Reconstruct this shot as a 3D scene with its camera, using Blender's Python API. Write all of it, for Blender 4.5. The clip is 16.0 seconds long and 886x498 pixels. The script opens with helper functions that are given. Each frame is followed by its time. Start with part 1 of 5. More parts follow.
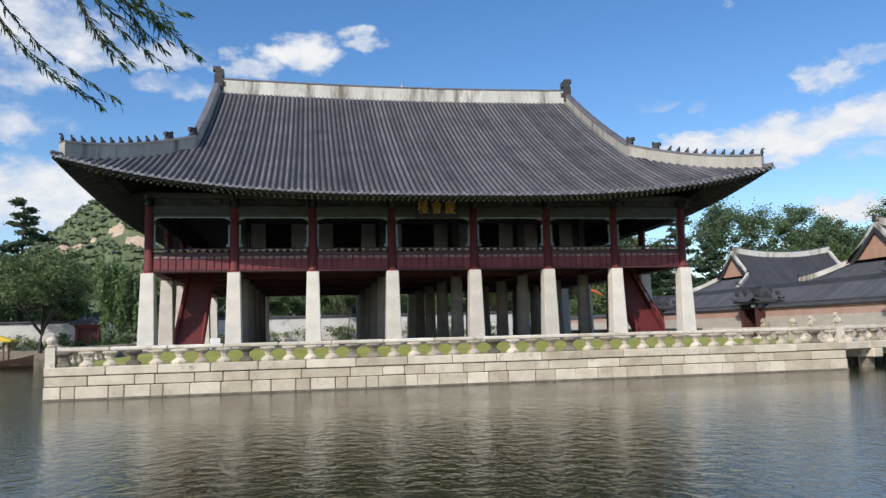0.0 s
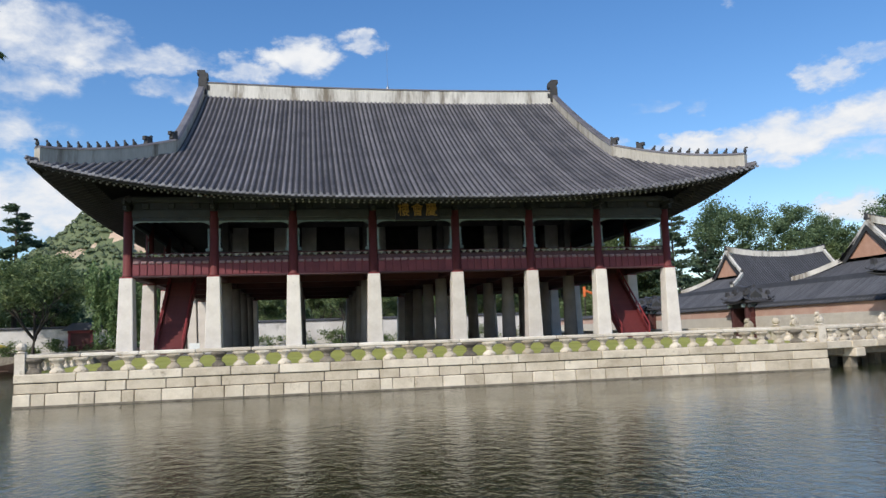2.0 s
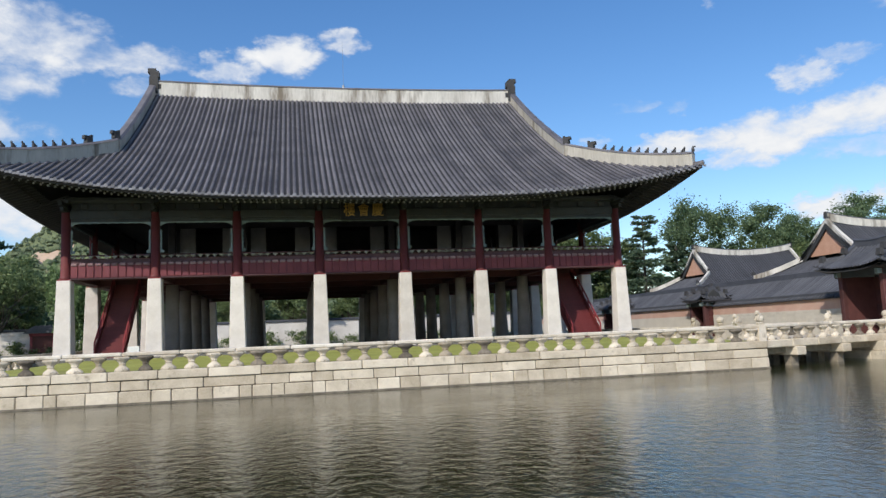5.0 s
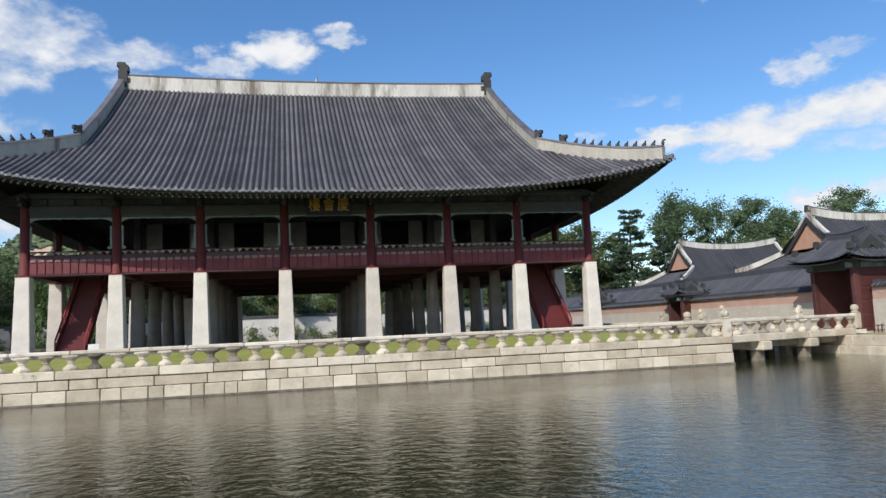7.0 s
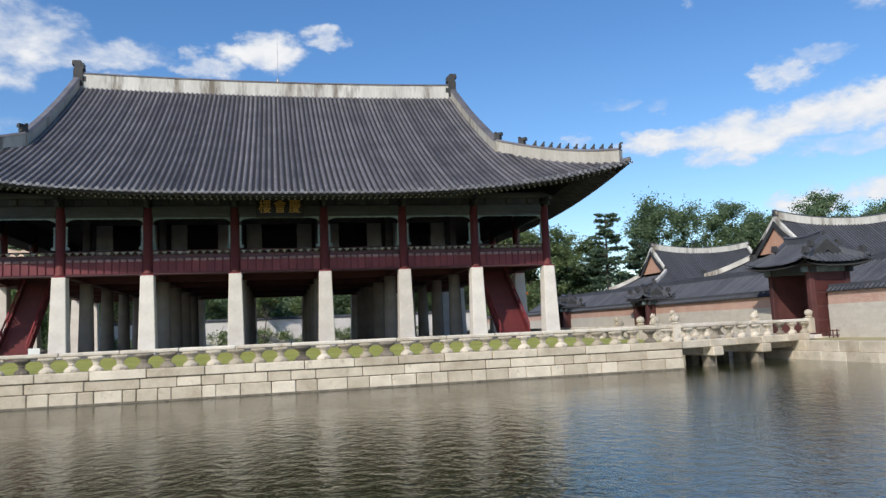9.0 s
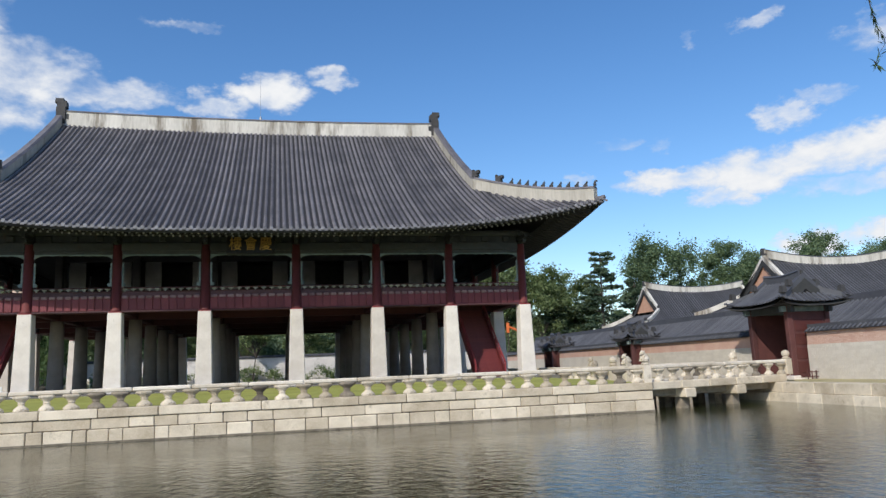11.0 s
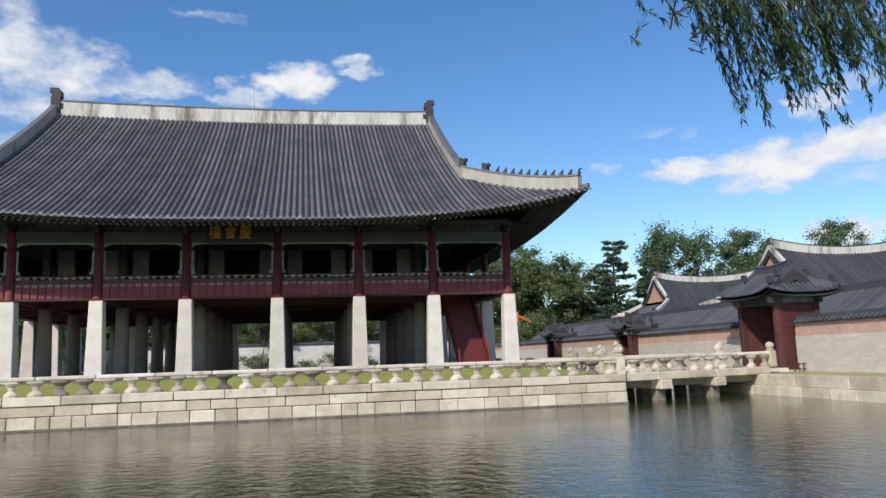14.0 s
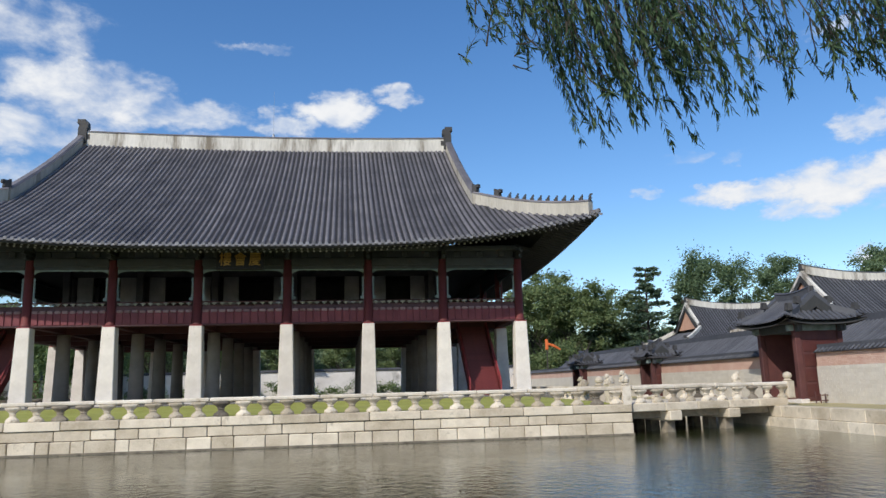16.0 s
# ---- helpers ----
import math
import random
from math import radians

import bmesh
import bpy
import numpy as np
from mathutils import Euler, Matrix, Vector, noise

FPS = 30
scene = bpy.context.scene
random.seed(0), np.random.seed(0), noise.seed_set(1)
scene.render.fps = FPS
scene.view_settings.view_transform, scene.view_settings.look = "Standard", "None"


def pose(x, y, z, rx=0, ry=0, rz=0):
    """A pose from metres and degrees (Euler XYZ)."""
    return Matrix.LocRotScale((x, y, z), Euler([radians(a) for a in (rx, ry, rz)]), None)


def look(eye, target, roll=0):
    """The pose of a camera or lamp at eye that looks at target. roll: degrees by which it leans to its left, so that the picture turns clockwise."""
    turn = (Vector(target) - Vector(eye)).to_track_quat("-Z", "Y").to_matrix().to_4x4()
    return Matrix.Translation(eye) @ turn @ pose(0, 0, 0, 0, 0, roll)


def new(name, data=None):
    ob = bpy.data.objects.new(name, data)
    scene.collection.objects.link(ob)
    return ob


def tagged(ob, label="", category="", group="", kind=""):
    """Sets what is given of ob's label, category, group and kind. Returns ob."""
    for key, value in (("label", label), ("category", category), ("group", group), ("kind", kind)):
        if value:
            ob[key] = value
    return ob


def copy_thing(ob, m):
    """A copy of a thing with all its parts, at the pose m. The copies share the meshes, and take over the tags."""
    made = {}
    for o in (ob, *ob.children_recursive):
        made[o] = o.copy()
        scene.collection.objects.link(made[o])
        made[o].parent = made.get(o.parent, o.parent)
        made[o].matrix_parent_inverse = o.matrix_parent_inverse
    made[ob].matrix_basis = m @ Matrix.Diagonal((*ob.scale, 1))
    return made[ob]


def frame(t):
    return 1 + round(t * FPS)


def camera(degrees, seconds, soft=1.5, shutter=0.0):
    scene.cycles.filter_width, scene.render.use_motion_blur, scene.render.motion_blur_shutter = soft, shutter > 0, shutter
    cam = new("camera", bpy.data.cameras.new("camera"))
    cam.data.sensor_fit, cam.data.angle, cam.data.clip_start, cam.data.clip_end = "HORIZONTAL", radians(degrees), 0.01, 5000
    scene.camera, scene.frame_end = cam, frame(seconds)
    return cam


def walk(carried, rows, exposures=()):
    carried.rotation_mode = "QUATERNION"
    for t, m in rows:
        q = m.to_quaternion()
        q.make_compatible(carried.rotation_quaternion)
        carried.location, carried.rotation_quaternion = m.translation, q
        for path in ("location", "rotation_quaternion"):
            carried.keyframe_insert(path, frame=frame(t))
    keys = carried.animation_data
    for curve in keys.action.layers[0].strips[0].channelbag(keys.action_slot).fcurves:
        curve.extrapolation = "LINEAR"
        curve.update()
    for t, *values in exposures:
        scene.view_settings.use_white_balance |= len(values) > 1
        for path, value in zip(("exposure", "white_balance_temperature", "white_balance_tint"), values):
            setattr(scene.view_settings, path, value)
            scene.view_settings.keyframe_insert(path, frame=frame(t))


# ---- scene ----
cam = camera(62.5, 16.0)
PATH = [
    (0, (-7.745, -45.762, 2.522), (-7.386, -43.807, 2.742), -1.5),
    (0.5, (-7.418, -45.735, 2.522), (-7.062, -43.783, 2.771), -1.8),
    (1, (-7.104, -45.735, 2.52), (-6.747, -43.779, 2.739), -1.9),
    (1.5, (-6.788, -45.728, 2.52), (-6.428, -43.77, 2.712), -2.0),
    (2, (-6.462, -45.715, 2.521), (-6.107, -43.759, 2.747), -2.0),
    (2.5, (-6.123, -45.702, 2.521), (-5.761, -43.745, 2.714), -2.1),
    (3, (-5.77, -45.7, 2.519), (-5.403, -43.741, 2.682), -2.2),
    (3.5, (-5.4, -45.699, 2.518), (-5.026, -43.739, 2.654), -2.4),
    (4, (-5.01, -45.703, 2.517), (-4.615, -43.746, 2.632), -2.4),
    (4.5, (-4.601, -45.724, 2.515), (-4.203, -43.777, 2.74), -2.4),
    (7, (-2.345, -45.555, 2.515), (-1.934, -43.609, 2.724), -2.6),
    (7.5, (-1.866, -45.528, 2.516), (-1.45, -43.582, 2.722), -2.7),
    (8, (-1.355, -45.465, 2.519), (-0.929, -43.517, 2.677), -2.7),
    (8.5, (-0.829, -45.378, 2.523), (-0.386, -43.432, 2.661), -2.7),
    (9, (-0.312, -45.324, 2.523), (0.137, -43.387, 2.738), -2.5),
    (9.5, (0.182, -45.31, 2.522), (0.629, -43.378, 2.784), -2.4),
    (12, (2.547, -45.348, 2.48), (2.988, -43.425, 2.81), -2.2),
    (12.5, (2.991, -45.394, 2.473), (3.442, -43.469, 2.771), -2.2),
    (13, (3.427, -45.436, 2.47), (3.879, -43.5, 2.691), -2.1),
    (13.5, (3.874, -45.451, 2.468), (4.292, -43.506, 2.677), -2.0),
    (14, (4.326, -45.476, 2.465), (4.698, -43.532, 2.756), -1.9),
    (14.5, (4.781, -45.492, 2.466), (5.132, -43.542, 2.737), -1.8),
    (15, (5.246, -45.494, 2.469), (5.579, -43.536, 2.706), -1.8),
    (15.5, (5.72, -45.486, 2.472), (6.042, -43.53, 2.733), -1.7),
    (16, (6.194, -45.466, 2.473), (6.46, -43.518, 2.838), -1.5),
]
walk(cam, [(t, look(eye, target, roll)) for t, eye, target, roll in PATH])

# ---------- light ----------
SUN_AZ, SUN_EL = -40.0, 37.0          # degrees: azimuth from the south towards the west (negative), height
sx = math.sin(radians(SUN_AZ)) * math.cos(radians(SUN_EL))
sy = -math.cos(radians(SUN_AZ)) * math.cos(radians(SUN_EL))
sz = math.sin(radians(SUN_EL))
sun = new("sun", bpy.data.lights.new("sun", "SUN"))
sun.data.energy, sun.data.angle, sun.data.color = 3.7, radians(0.53), (1.0, 0.93, 0.83)
sun.matrix_world = look((sx * 200, sy * 200, sz * 200), (0, 0, 0))


def node(nt, kind, **inputs):
    n = nt.nodes.new(kind)
    for k, v in inputs.items():
        n.inputs[k.replace("_", " ")].default_value = v
    return n


def math_node(nt, op, a, b=None, c=None, clamp=False):
    n = nt.nodes.new("ShaderNodeMath")
    n.operation, n.use_clamp = op, clamp
    for i, v in enumerate((a, b, c)):
        if v is None:
            continue
        if isinstance(v, (int, float)):
            n.inputs[i].default_value = v
        else:
            nt.links.new(v, n.inputs[i])
    return n.outputs[0]


# clouds: azimuth and height of the middle, half width, half height (degrees), weight
CLOUDS = [(-0.5, 21.2, 3.3, 1.7, 1.0), (-4.6, 20.4, 2.6, 1.2, 0.8), (4.2, 22.3, 2.1, 0.9, 0.8),
          (-13.0, 20.3, 6.0, 1.5, 0.78), (-19.5, 21.0, 7.0, 2.9, 0.85), (-21.5, 18.0, 5.5, 2.2, 0.75), (-10.0, 18.2, 4.5, 1.0, 0.65),
          (-19.0, 9.8, 8.0, 3.0, 1.0), (-22.0, 14.5, 5.0, 1.6, 0.6), (-24.0, 25.0, 7.0, 2.6, 0.6), (-7.0, 25.5, 3.0, 0.6, 0.45), (39.2, 16.9, 2.6, 1.3, 0.85),
          (42.0, 17.6, 2.2, 0.9, 0.6), (30.8, 13.2, 4.4, 1.3, 1.0), (37.5, 13.2, 6.0, 1.8, 1.0), (43.0, 13.6, 5.5, 2.0, 1.0), (34.5, 11.6, 3.2, 0.9, 0.8),
          (41.5, 11.3, 4.0, 0.9, 0.6), (40.0, 7.6, 3.6, 1.2, 0.95), (46.0, 8.0, 4.0, 1.2, 0.9), (24.0, 14.0, 1.6, 0.6, 0.7), (27.0, 16.4, 1.8, 0.9, 0.42),
          (30.4, 16.1, 1.4, 0.8, 0.42), (37.6, 23.6, 2.0, 0.7, 0.62), (33.6, 23.2, 1.2, 0.7, 0.5), (48.0, 21.0, 5.0, 1.6, 0.7)]


def make_world():
    w = bpy.data.worlds.new("world")
    scene.world, w.use_nodes = w, True
    nt = w.node_tree
    nt.nodes.clear()
    sky = nt.nodes.new("ShaderNodeTexSky")
    sky.sky_type, sky.sun_disc = "NISHITA", False
    sky.sun_elevation, sky.sun_rotation = radians(SUN_EL), radians(180 - SUN_AZ)
    sky.air_density, sky.dust_density, sky.ozone_density = 1.0, 0.5, 2.2
    co = nt.nodes.new("ShaderNodeTexCoord")
    sep = nt.nodes.new("ShaderNodeSeparateXYZ")
    nt.links.new(co.outputs["Generated"], sep.inputs[0])
    az = math_node(nt, "MULTIPLY", math_node(nt, "ARCTAN2", sep.outputs[0], sep.outputs[1]), 57.29578)
    el = math_node(nt, "MULTIPLY", math_node(nt, "ARCSINE", sep.outputs[2]), 57.29578)
    flat = nt.nodes.new("ShaderNodeCombineXYZ")
    nt.links.new(az, flat.inputs[0])
    nt.links.new(math_node(nt, "MULTIPLY", el, 1.7), flat.inputs[1])
    big = node(nt, "ShaderNodeTexNoise", Scale=0.26, Detail=10.0, Roughness=0.58, Distortion=0.15)
    nt.links.new(flat.outputs[0], big.inputs["Vector"])
    soft = node(nt, "ShaderNodeTexNoise", Scale=0.045, Detail=4.0, Roughness=0.55)
    nt.links.new(flat.outputs[0], soft.inputs["Vector"])
    warp = node(nt, "ShaderNodeTexNoise", Scale=0.34, Detail=5.0, Roughness=0.6)
    nt.links.new(flat.outputs[0], warp.inputs["Vector"])
    split = nt.nodes.new("ShaderNodeSeparateColor")
    nt.links.new(warp.outputs["Color"], split.inputs[0])
    waz = math_node(nt, "ADD", az, math_node(nt, "MULTIPLY", math_node(nt, "SUBTRACT", split.outputs[0], 0.5), 6.5))
    wel = math_node(nt, "ADD", el, math_node(nt, "MULTIPLY", math_node(nt, "SUBTRACT", split.outputs[1], 0.5), 3.2))
    total = None
    for a, e, wa, he, k in CLOUDS:
        dx = math_node(nt, "MULTIPLY", math_node(nt, "SUBTRACT", waz, a), 1 / wa)
        dy = math_node(nt, "MULTIPLY", math_node(nt, "SUBTRACT", wel, e), 1 / he)
        r2 = math_node(nt, "ADD", math_node(nt, "MULTIPLY", dx, dx), math_node(nt, "MULTIPLY", dy, dy))
        g = math_node(nt, "MULTIPLY", math_node(nt, "SUBTRACT", 1.25, r2, clamp=True), k)
        total = g if total is None else math_node(nt, "MAXIMUM", total, g)
    # scattered clouds all round the rest of the sky, away from the named ones
    round_ = math_node(nt, "MULTIPLY", math_node(nt, "SUBTRACT", math_node(nt, "ABSOLUTE", math_node(nt, "SUBTRACT", az, 10.0)), 48.0), 0.06, clamp=True)
    rest = math_node(nt, "MULTIPLY", math_node(nt, "MULTIPLY", math_node(nt, "SUBTRACT", soft.outputs["Fac"], 0.5), 5.0, clamp=True), round_)
    total = math_node(nt, "MAXIMUM", total, rest)
    body = math_node(nt, "ADD", total, math_node(nt, "MULTIPLY", math_node(nt, "SUBTRACT", big.outputs["Fac"], 0.5), 2.0))
    mask = nt.nodes.new("ShaderNodeMapRange")
    mask.interpolation_type = "SMOOTHSTEP"
    mask.inputs["From Min"].default_value, mask.inputs["From Max"].default_value = 0.16, 1.15
    nt.links.new(body, mask.inputs["Value"])
    cover = math_node(nt, "MULTIPLY", mask.outputs[0], math_node(nt, "MULTIPLY", total, 3.0, clamp=True))
    shade = node(nt, "ShaderNodeMix")
    shade.data_type = "RGBA"
    shade.inputs[6].default_value, shade.inputs[7].default_value = (4.3, 4.75, 5.5, 1), (6.6, 6.6, 6.6, 1)
    lit = math_node(nt, "ADD", math_node(nt, "MULTIPLY", math_node(nt, "SUBTRACT", body, 0.5), 0.95), 0.1, clamp=True)
    nt.links.new(lit, shade.inputs[0])
    mix = nt.nodes.new("ShaderNodeMix")
    mix.data_type = "RGBA"
    nt.links.new(cover, mix.inputs[0])
    tone = node(nt, "ShaderNodeHueSaturation", Hue=0.505, Saturation=1.26, Value=1.12)
    nt.links.new(sky.outputs[0], tone.inputs["Color"])
    nt.links.new(tone.outputs[0], mix.inputs[6])
    nt.links.new(shade.outputs[2], mix.inputs[7])
    bg = node(nt, "ShaderNodeBackground", Strength=0.145)
    nt.links.new(mix.outputs[2], bg.inputs[0])
    out = nt.nodes.new("ShaderNodeOutputWorld")
    nt.links.new(bg.outputs[0], out.inputs[0])


make_world()

# ---------- materials ----------


def material(name, dark, light, scale=1.5, rough=0.8, bump=0.2, fine=14.0, metal=0.0, vary=0.0, streak=False, stain=None, stain_at=0.62, stain_scale=0.6, island=0.0):
    """Two colours mixed by noise at two scales, with relief; vary: from piece to piece; stain: a third colour in patches."""
    m = bpy.data.materials.new(name)
    m.use_nodes = True
    nt = m.node_tree
    bsdf = nt.nodes["Principled BSDF"]
    co = nt.nodes.new("ShaderNodeTexCoord")
    mp = nt.nodes.new("ShaderNodeMapping")
    nt.links.new(co.outputs["Object"], mp.inputs[0])
    if streak:
        mp.inputs["Scale"].default_value = (1.0, 1.0, 0.16)
    a = node(nt, "ShaderNodeTexNoise", Scale=scale, Detail=5.0, Roughness=0.6)
    b = node(nt, "ShaderNodeTexNoise", Scale=fine, Detail=4.0, Roughness=0.65)
    for n in (a, b):
        nt.links.new(mp.outputs[0], n.inputs["Vector"])
    f = math_node(nt, "ADD", math_node(nt, "MULTIPLY", a.outputs["Fac"], 1.5), math_node(nt, "MULTIPLY", b.outputs["Fac"], 0.9))
    f = math_node(nt, "SUBTRACT", f, 0.72)
    if vary:
        info = nt.nodes.new("ShaderNodeObjectInfo")
        f = math_node(nt, "ADD", f, math_node(nt, "MULTIPLY", math_node(nt, "SUBTRACT", info.outputs["Random"], 0.5), vary))
    if island:
        geo = nt.nodes.new("ShaderNodeNewGeometry")
        f = math_node(nt, "ADD", f, math_node(nt, "MULTIPLY", math_node(nt, "SUBTRACT", geo.outputs["Random Per Island"], 0.5), island))
    mix = nt.nodes.new("ShaderNodeMix")
    mix.data_type, mix.clamp_factor = "RGBA", True
    nt.links.new(f, mix.inputs[0])
    mix.inputs[6].default_value, mix.inputs[7].default_value = (*dark, 1), (*light, 1)
    colour = mix.outputs[2]
    if stain:
        s = node(nt, "ShaderNodeTexNoise", Scale=stain_scale, Detail=6.0, Roughness=0.7)
        nt.links.new(mp.outputs[0], s.inputs["Vector"])
        r = nt.nodes.new("ShaderNodeMapRange")
        r.inputs["From Min"].default_value, r.inputs["From Max"].default_value = stain_at - 0.06, stain_at + 0.08
        nt.links.new(s.outputs["Fac"], r.inputs["Value"])
        over = nt.nodes.new("ShaderNodeMix")
        over.data_type = "RGBA"
        nt.links.new(r.outputs[0], over.inputs[0])
        nt.links.new(colour, over.inputs[6])
        over.inputs[7].default_value = (*stain, 1)
        colour = over.outputs[2]
    nt.links.new(colour, bsdf.inputs["Base Color"])
    bsdf.inputs["Roughness"].default_value, bsdf.inputs["Metallic"].default_value = rough, metal
    if bump:
        bp = node(nt, "ShaderNodeBump", Strength=bump, Distance=0.03)
        nt.links.new(b.outputs["Fac"], bp.inputs["Height"])
        nt.links.new(bp.outputs[0], bsdf.inputs["Normal"])
    return m


TILE = material("roof_tile", (0.06, 0.057, 0.064), (0.20, 0.188, 0.197), 0.5, 0.62, 0.3, 5.0, vary=0.5, stain=(0.16, 0.15, 0.13), stain_at=0.68)
# near-black bed paints the shade in the troughs between tile ribs
TILE_BED_SHADE = material("roof_tile_bed_shade", (0.014, 0.014, 0.016), (0.03, 0.029, 0.031), 0.8, 0.8, 0.3, 6.0)
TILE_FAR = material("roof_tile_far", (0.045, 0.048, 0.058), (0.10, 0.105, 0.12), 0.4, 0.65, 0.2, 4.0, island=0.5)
TILE_END = material("tile_end", (0.09, 0.09, 0.1), (0.26, 0.26, 0.28), 2.0, 0.8, 0.2, 20.0, vary=0.8)
PLASTER = material("ridge_plaster", (0.42, 0.40, 0.35), (0.80, 0.77, 0.70), 0.5, 0.9, 0.2, 9.0, streak=True, stain=(0.20, 0.17, 0.13), stain_at=0.57, stain_scale=0.7)
PLASTER_GREY = material("hip_plaster", (0.27, 0.25, 0.21), (0.56, 0.53, 0.46), 0.7, 0.9, 0.2, 9.0, streak=True, stain=(0.14, 0.12, 0.09), stain_at=0.62)
FIGURE = material("dark_clay", (0.025, 0.025, 0.028), (0.07, 0.068, 0.065), 4.0, 0.75, 0.3, 20.0)
GRANITE = material("granite", (0.54, 0.49, 0.44), (0.80, 0.75, 0.69), 1.1, 0.85, 0.25, 26.0, vary=0.7, stain=(0.30, 0.26, 0.21), stain_at=0.68, stain_scale=1.3)
GRANITE_WALL = material("granite_block", (0.42, 0.35, 0.25), (0.80, 0.71, 0.56), 1.1, 0.85, 0.4, 22.0, vary=0.65, stain=(0.30, 0.245, 0.17), stain_at=0.65, stain_scale=1.4)
BALUSTER_STONE = material("baluster_granite", (0.36, 0.305, 0.22), (0.74, 0.66, 0.53), 2.2, 0.85, 0.3, 20.0, vary=1.0, stain=(0.2, 0.165, 0.12), stain_at=0.58, stain_scale=3.0)
RAIL_STONE = material("rail_granite", (0.50, 0.43, 0.33), (0.80, 0.735, 0.62), 1.4, 0.85, 0.3, 22.0, vary=0.8, stain=(0.30, 0.25, 0.18), stain_at=0.62, stain_scale=1.6)
# weathered stone; its dark also paints shade under the bridge and at the waterline
GRANITE_DARK = material("granite_weathered_shaded", (0.10, 0.085, 0.065), (0.34, 0.29, 0.22), 3.0, 0.9, 0.3, 20.0, vary=0.9)
JOINT = material("joint_earth", (0.025, 0.022, 0.018), (0.07, 0.06, 0.05), 3.0, 0.95, 0.3)
# granite of the inner columns, darkened for the shade below the floor
GRANITE_SHADED = material("granite_inner_shaded", (0.19, 0.17, 0.155), (0.33, 0.30, 0.275), 1.1, 0.85, 0.25, 26.0, vary=0.5)
RED = material("red_painted_wood", (0.17, 0.022, 0.026), (0.29, 0.045, 0.05), 1.2, 0.6, 0.15, 18.0, vary=0.5, stain=(0.09, 0.03, 0.024), stain_at=0.68)
POST_RED = material("dark_red_post", (0.095, 0.02, 0.02), (0.18, 0.04, 0.04), 1.2, 0.65, 0.15, 18.0, vary=0.4)
# red of the gates, darkened to carry the shade under their roofs
GATE_RED = material("gate_red_wood", (0.05, 0.017, 0.017), (0.12, 0.042, 0.038), 1.2, 0.75, 0.15, 14.0, vary=0.5)
RAIL_DARK = material("dark_red_rail", (0.045, 0.02, 0.024), (0.11, 0.045, 0.05), 2.0, 0.7, 0.15, 16.0, vary=0.5)
LOTUS = material("faded_lotus_paint", (0.20, 0.215, 0.21), (0.42, 0.43, 0.42), 4.0, 0.8, 0.15, 20.0, vary=0.6)
APRON_RED = material("red_apron_paint", (0.115, 0.02, 0.028), (0.20, 0.042, 0.051), 1.2, 0.65, 0.15, 16.0, vary=0.5)
RED_BRIGHT = material("red_painted_stair", (0.10, 0.014, 0.016), (0.18, 0.028, 0.028), 1.2, 0.6, 0.15, 18.0, vary=0.4)
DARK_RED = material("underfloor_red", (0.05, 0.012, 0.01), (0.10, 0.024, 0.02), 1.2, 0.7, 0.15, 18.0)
# green paint with the blue tint of the eave shade mixed in
GREEN = material("dark_green_wood", (0.022, 0.026, 0.029), (0.052, 0.06, 0.064), 1.5, 0.7, 0.15, 16.0, vary=0.5, stain=(0.06, 0.035, 0.025), stain_at=0.64, stain_scale=2.0)
TEAL = material("pale_teal_fretwork", (0.08, 0.12, 0.12), (0.25, 0.31, 0.31), 3.0, 0.75, 0.2, 20.0, vary=0.5)
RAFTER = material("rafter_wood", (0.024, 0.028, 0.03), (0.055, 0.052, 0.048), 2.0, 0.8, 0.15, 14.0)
RAFTER_END = material("rafter_end_paint", (0.16, 0.17, 0.165), (0.36, 0.37, 0.35), 3.0, 0.7, 0.1, 20.0, vary=0.9)
BLACK = material("black_lacquer", (0.008, 0.008, 0.008), (0.02, 0.018, 0.016), 2.0, 0.5, 0.1)
GOLD = material("gold_paint", (0.42, 0.24, 0.05), (0.68, 0.42, 0.10), 3.0, 0.42, 0.1, 20.0, metal=0.35)
SHUTTER = material("grey_shutter", (0.15, 0.15, 0.155), (0.27, 0.27, 0.275), 1.4, 0.85, 0.15, 14.0, vary=0.5)
# inner wood; the bluish, slightly lifted dark of deep shade is in its colour
INNER = material("shaded_inner_wood", (0.03, 0.03, 0.034), (0.075, 0.07, 0.072), 1.5, 0.8, 0.15)
FADED = material("faded_board", (0.15, 0.08, 0.085), (0.34, 0.23, 0.23), 3.0, 0.8, 0.15, 16.0, vary=0.6)
FLOOR = material("pavilion_paving", (0.10, 0.095, 0.085), (0.19, 0.18, 0.16), 0.9, 0.9, 0.2, 10.0)
GRASS = material("lawn", (0.20, 0.22, 0.035), (0.42, 0.42, 0.10), 0.7, 0.95, 0.5, 20.0, stain=(0.30, 0.28, 0.10), stain_at=0.62)
DRY = material("dry_bank_earth", (0.30, 0.26, 0.12), (0.50, 0.43, 0.24), 0.5, 0.95, 0.4, 8.0, stain=(0.14, 0.17, 0.05), stain_at=0.6)
EARTH = material("park_ground", (0.07, 0.08, 0.035), (0.17, 0.16, 0.08), 0.12, 0.95, 0.4, 2.0)
WHITEWALL = material("pale_wall", (0.50, 0.47, 0.44), (0.70, 0.67, 0.63), 0.5, 0.9, 0.15, 6.0, stain=(0.30, 0.28, 0.25), stain_at=0.64, stain_scale=0.4)
BRICK_PINK = material("pink_brick", (0.50, 0.31, 0.245), (0.62, 0.45, 0.37), 0.8, 0.9, 0.2, 12.0, vary=0.5, island=0.6)
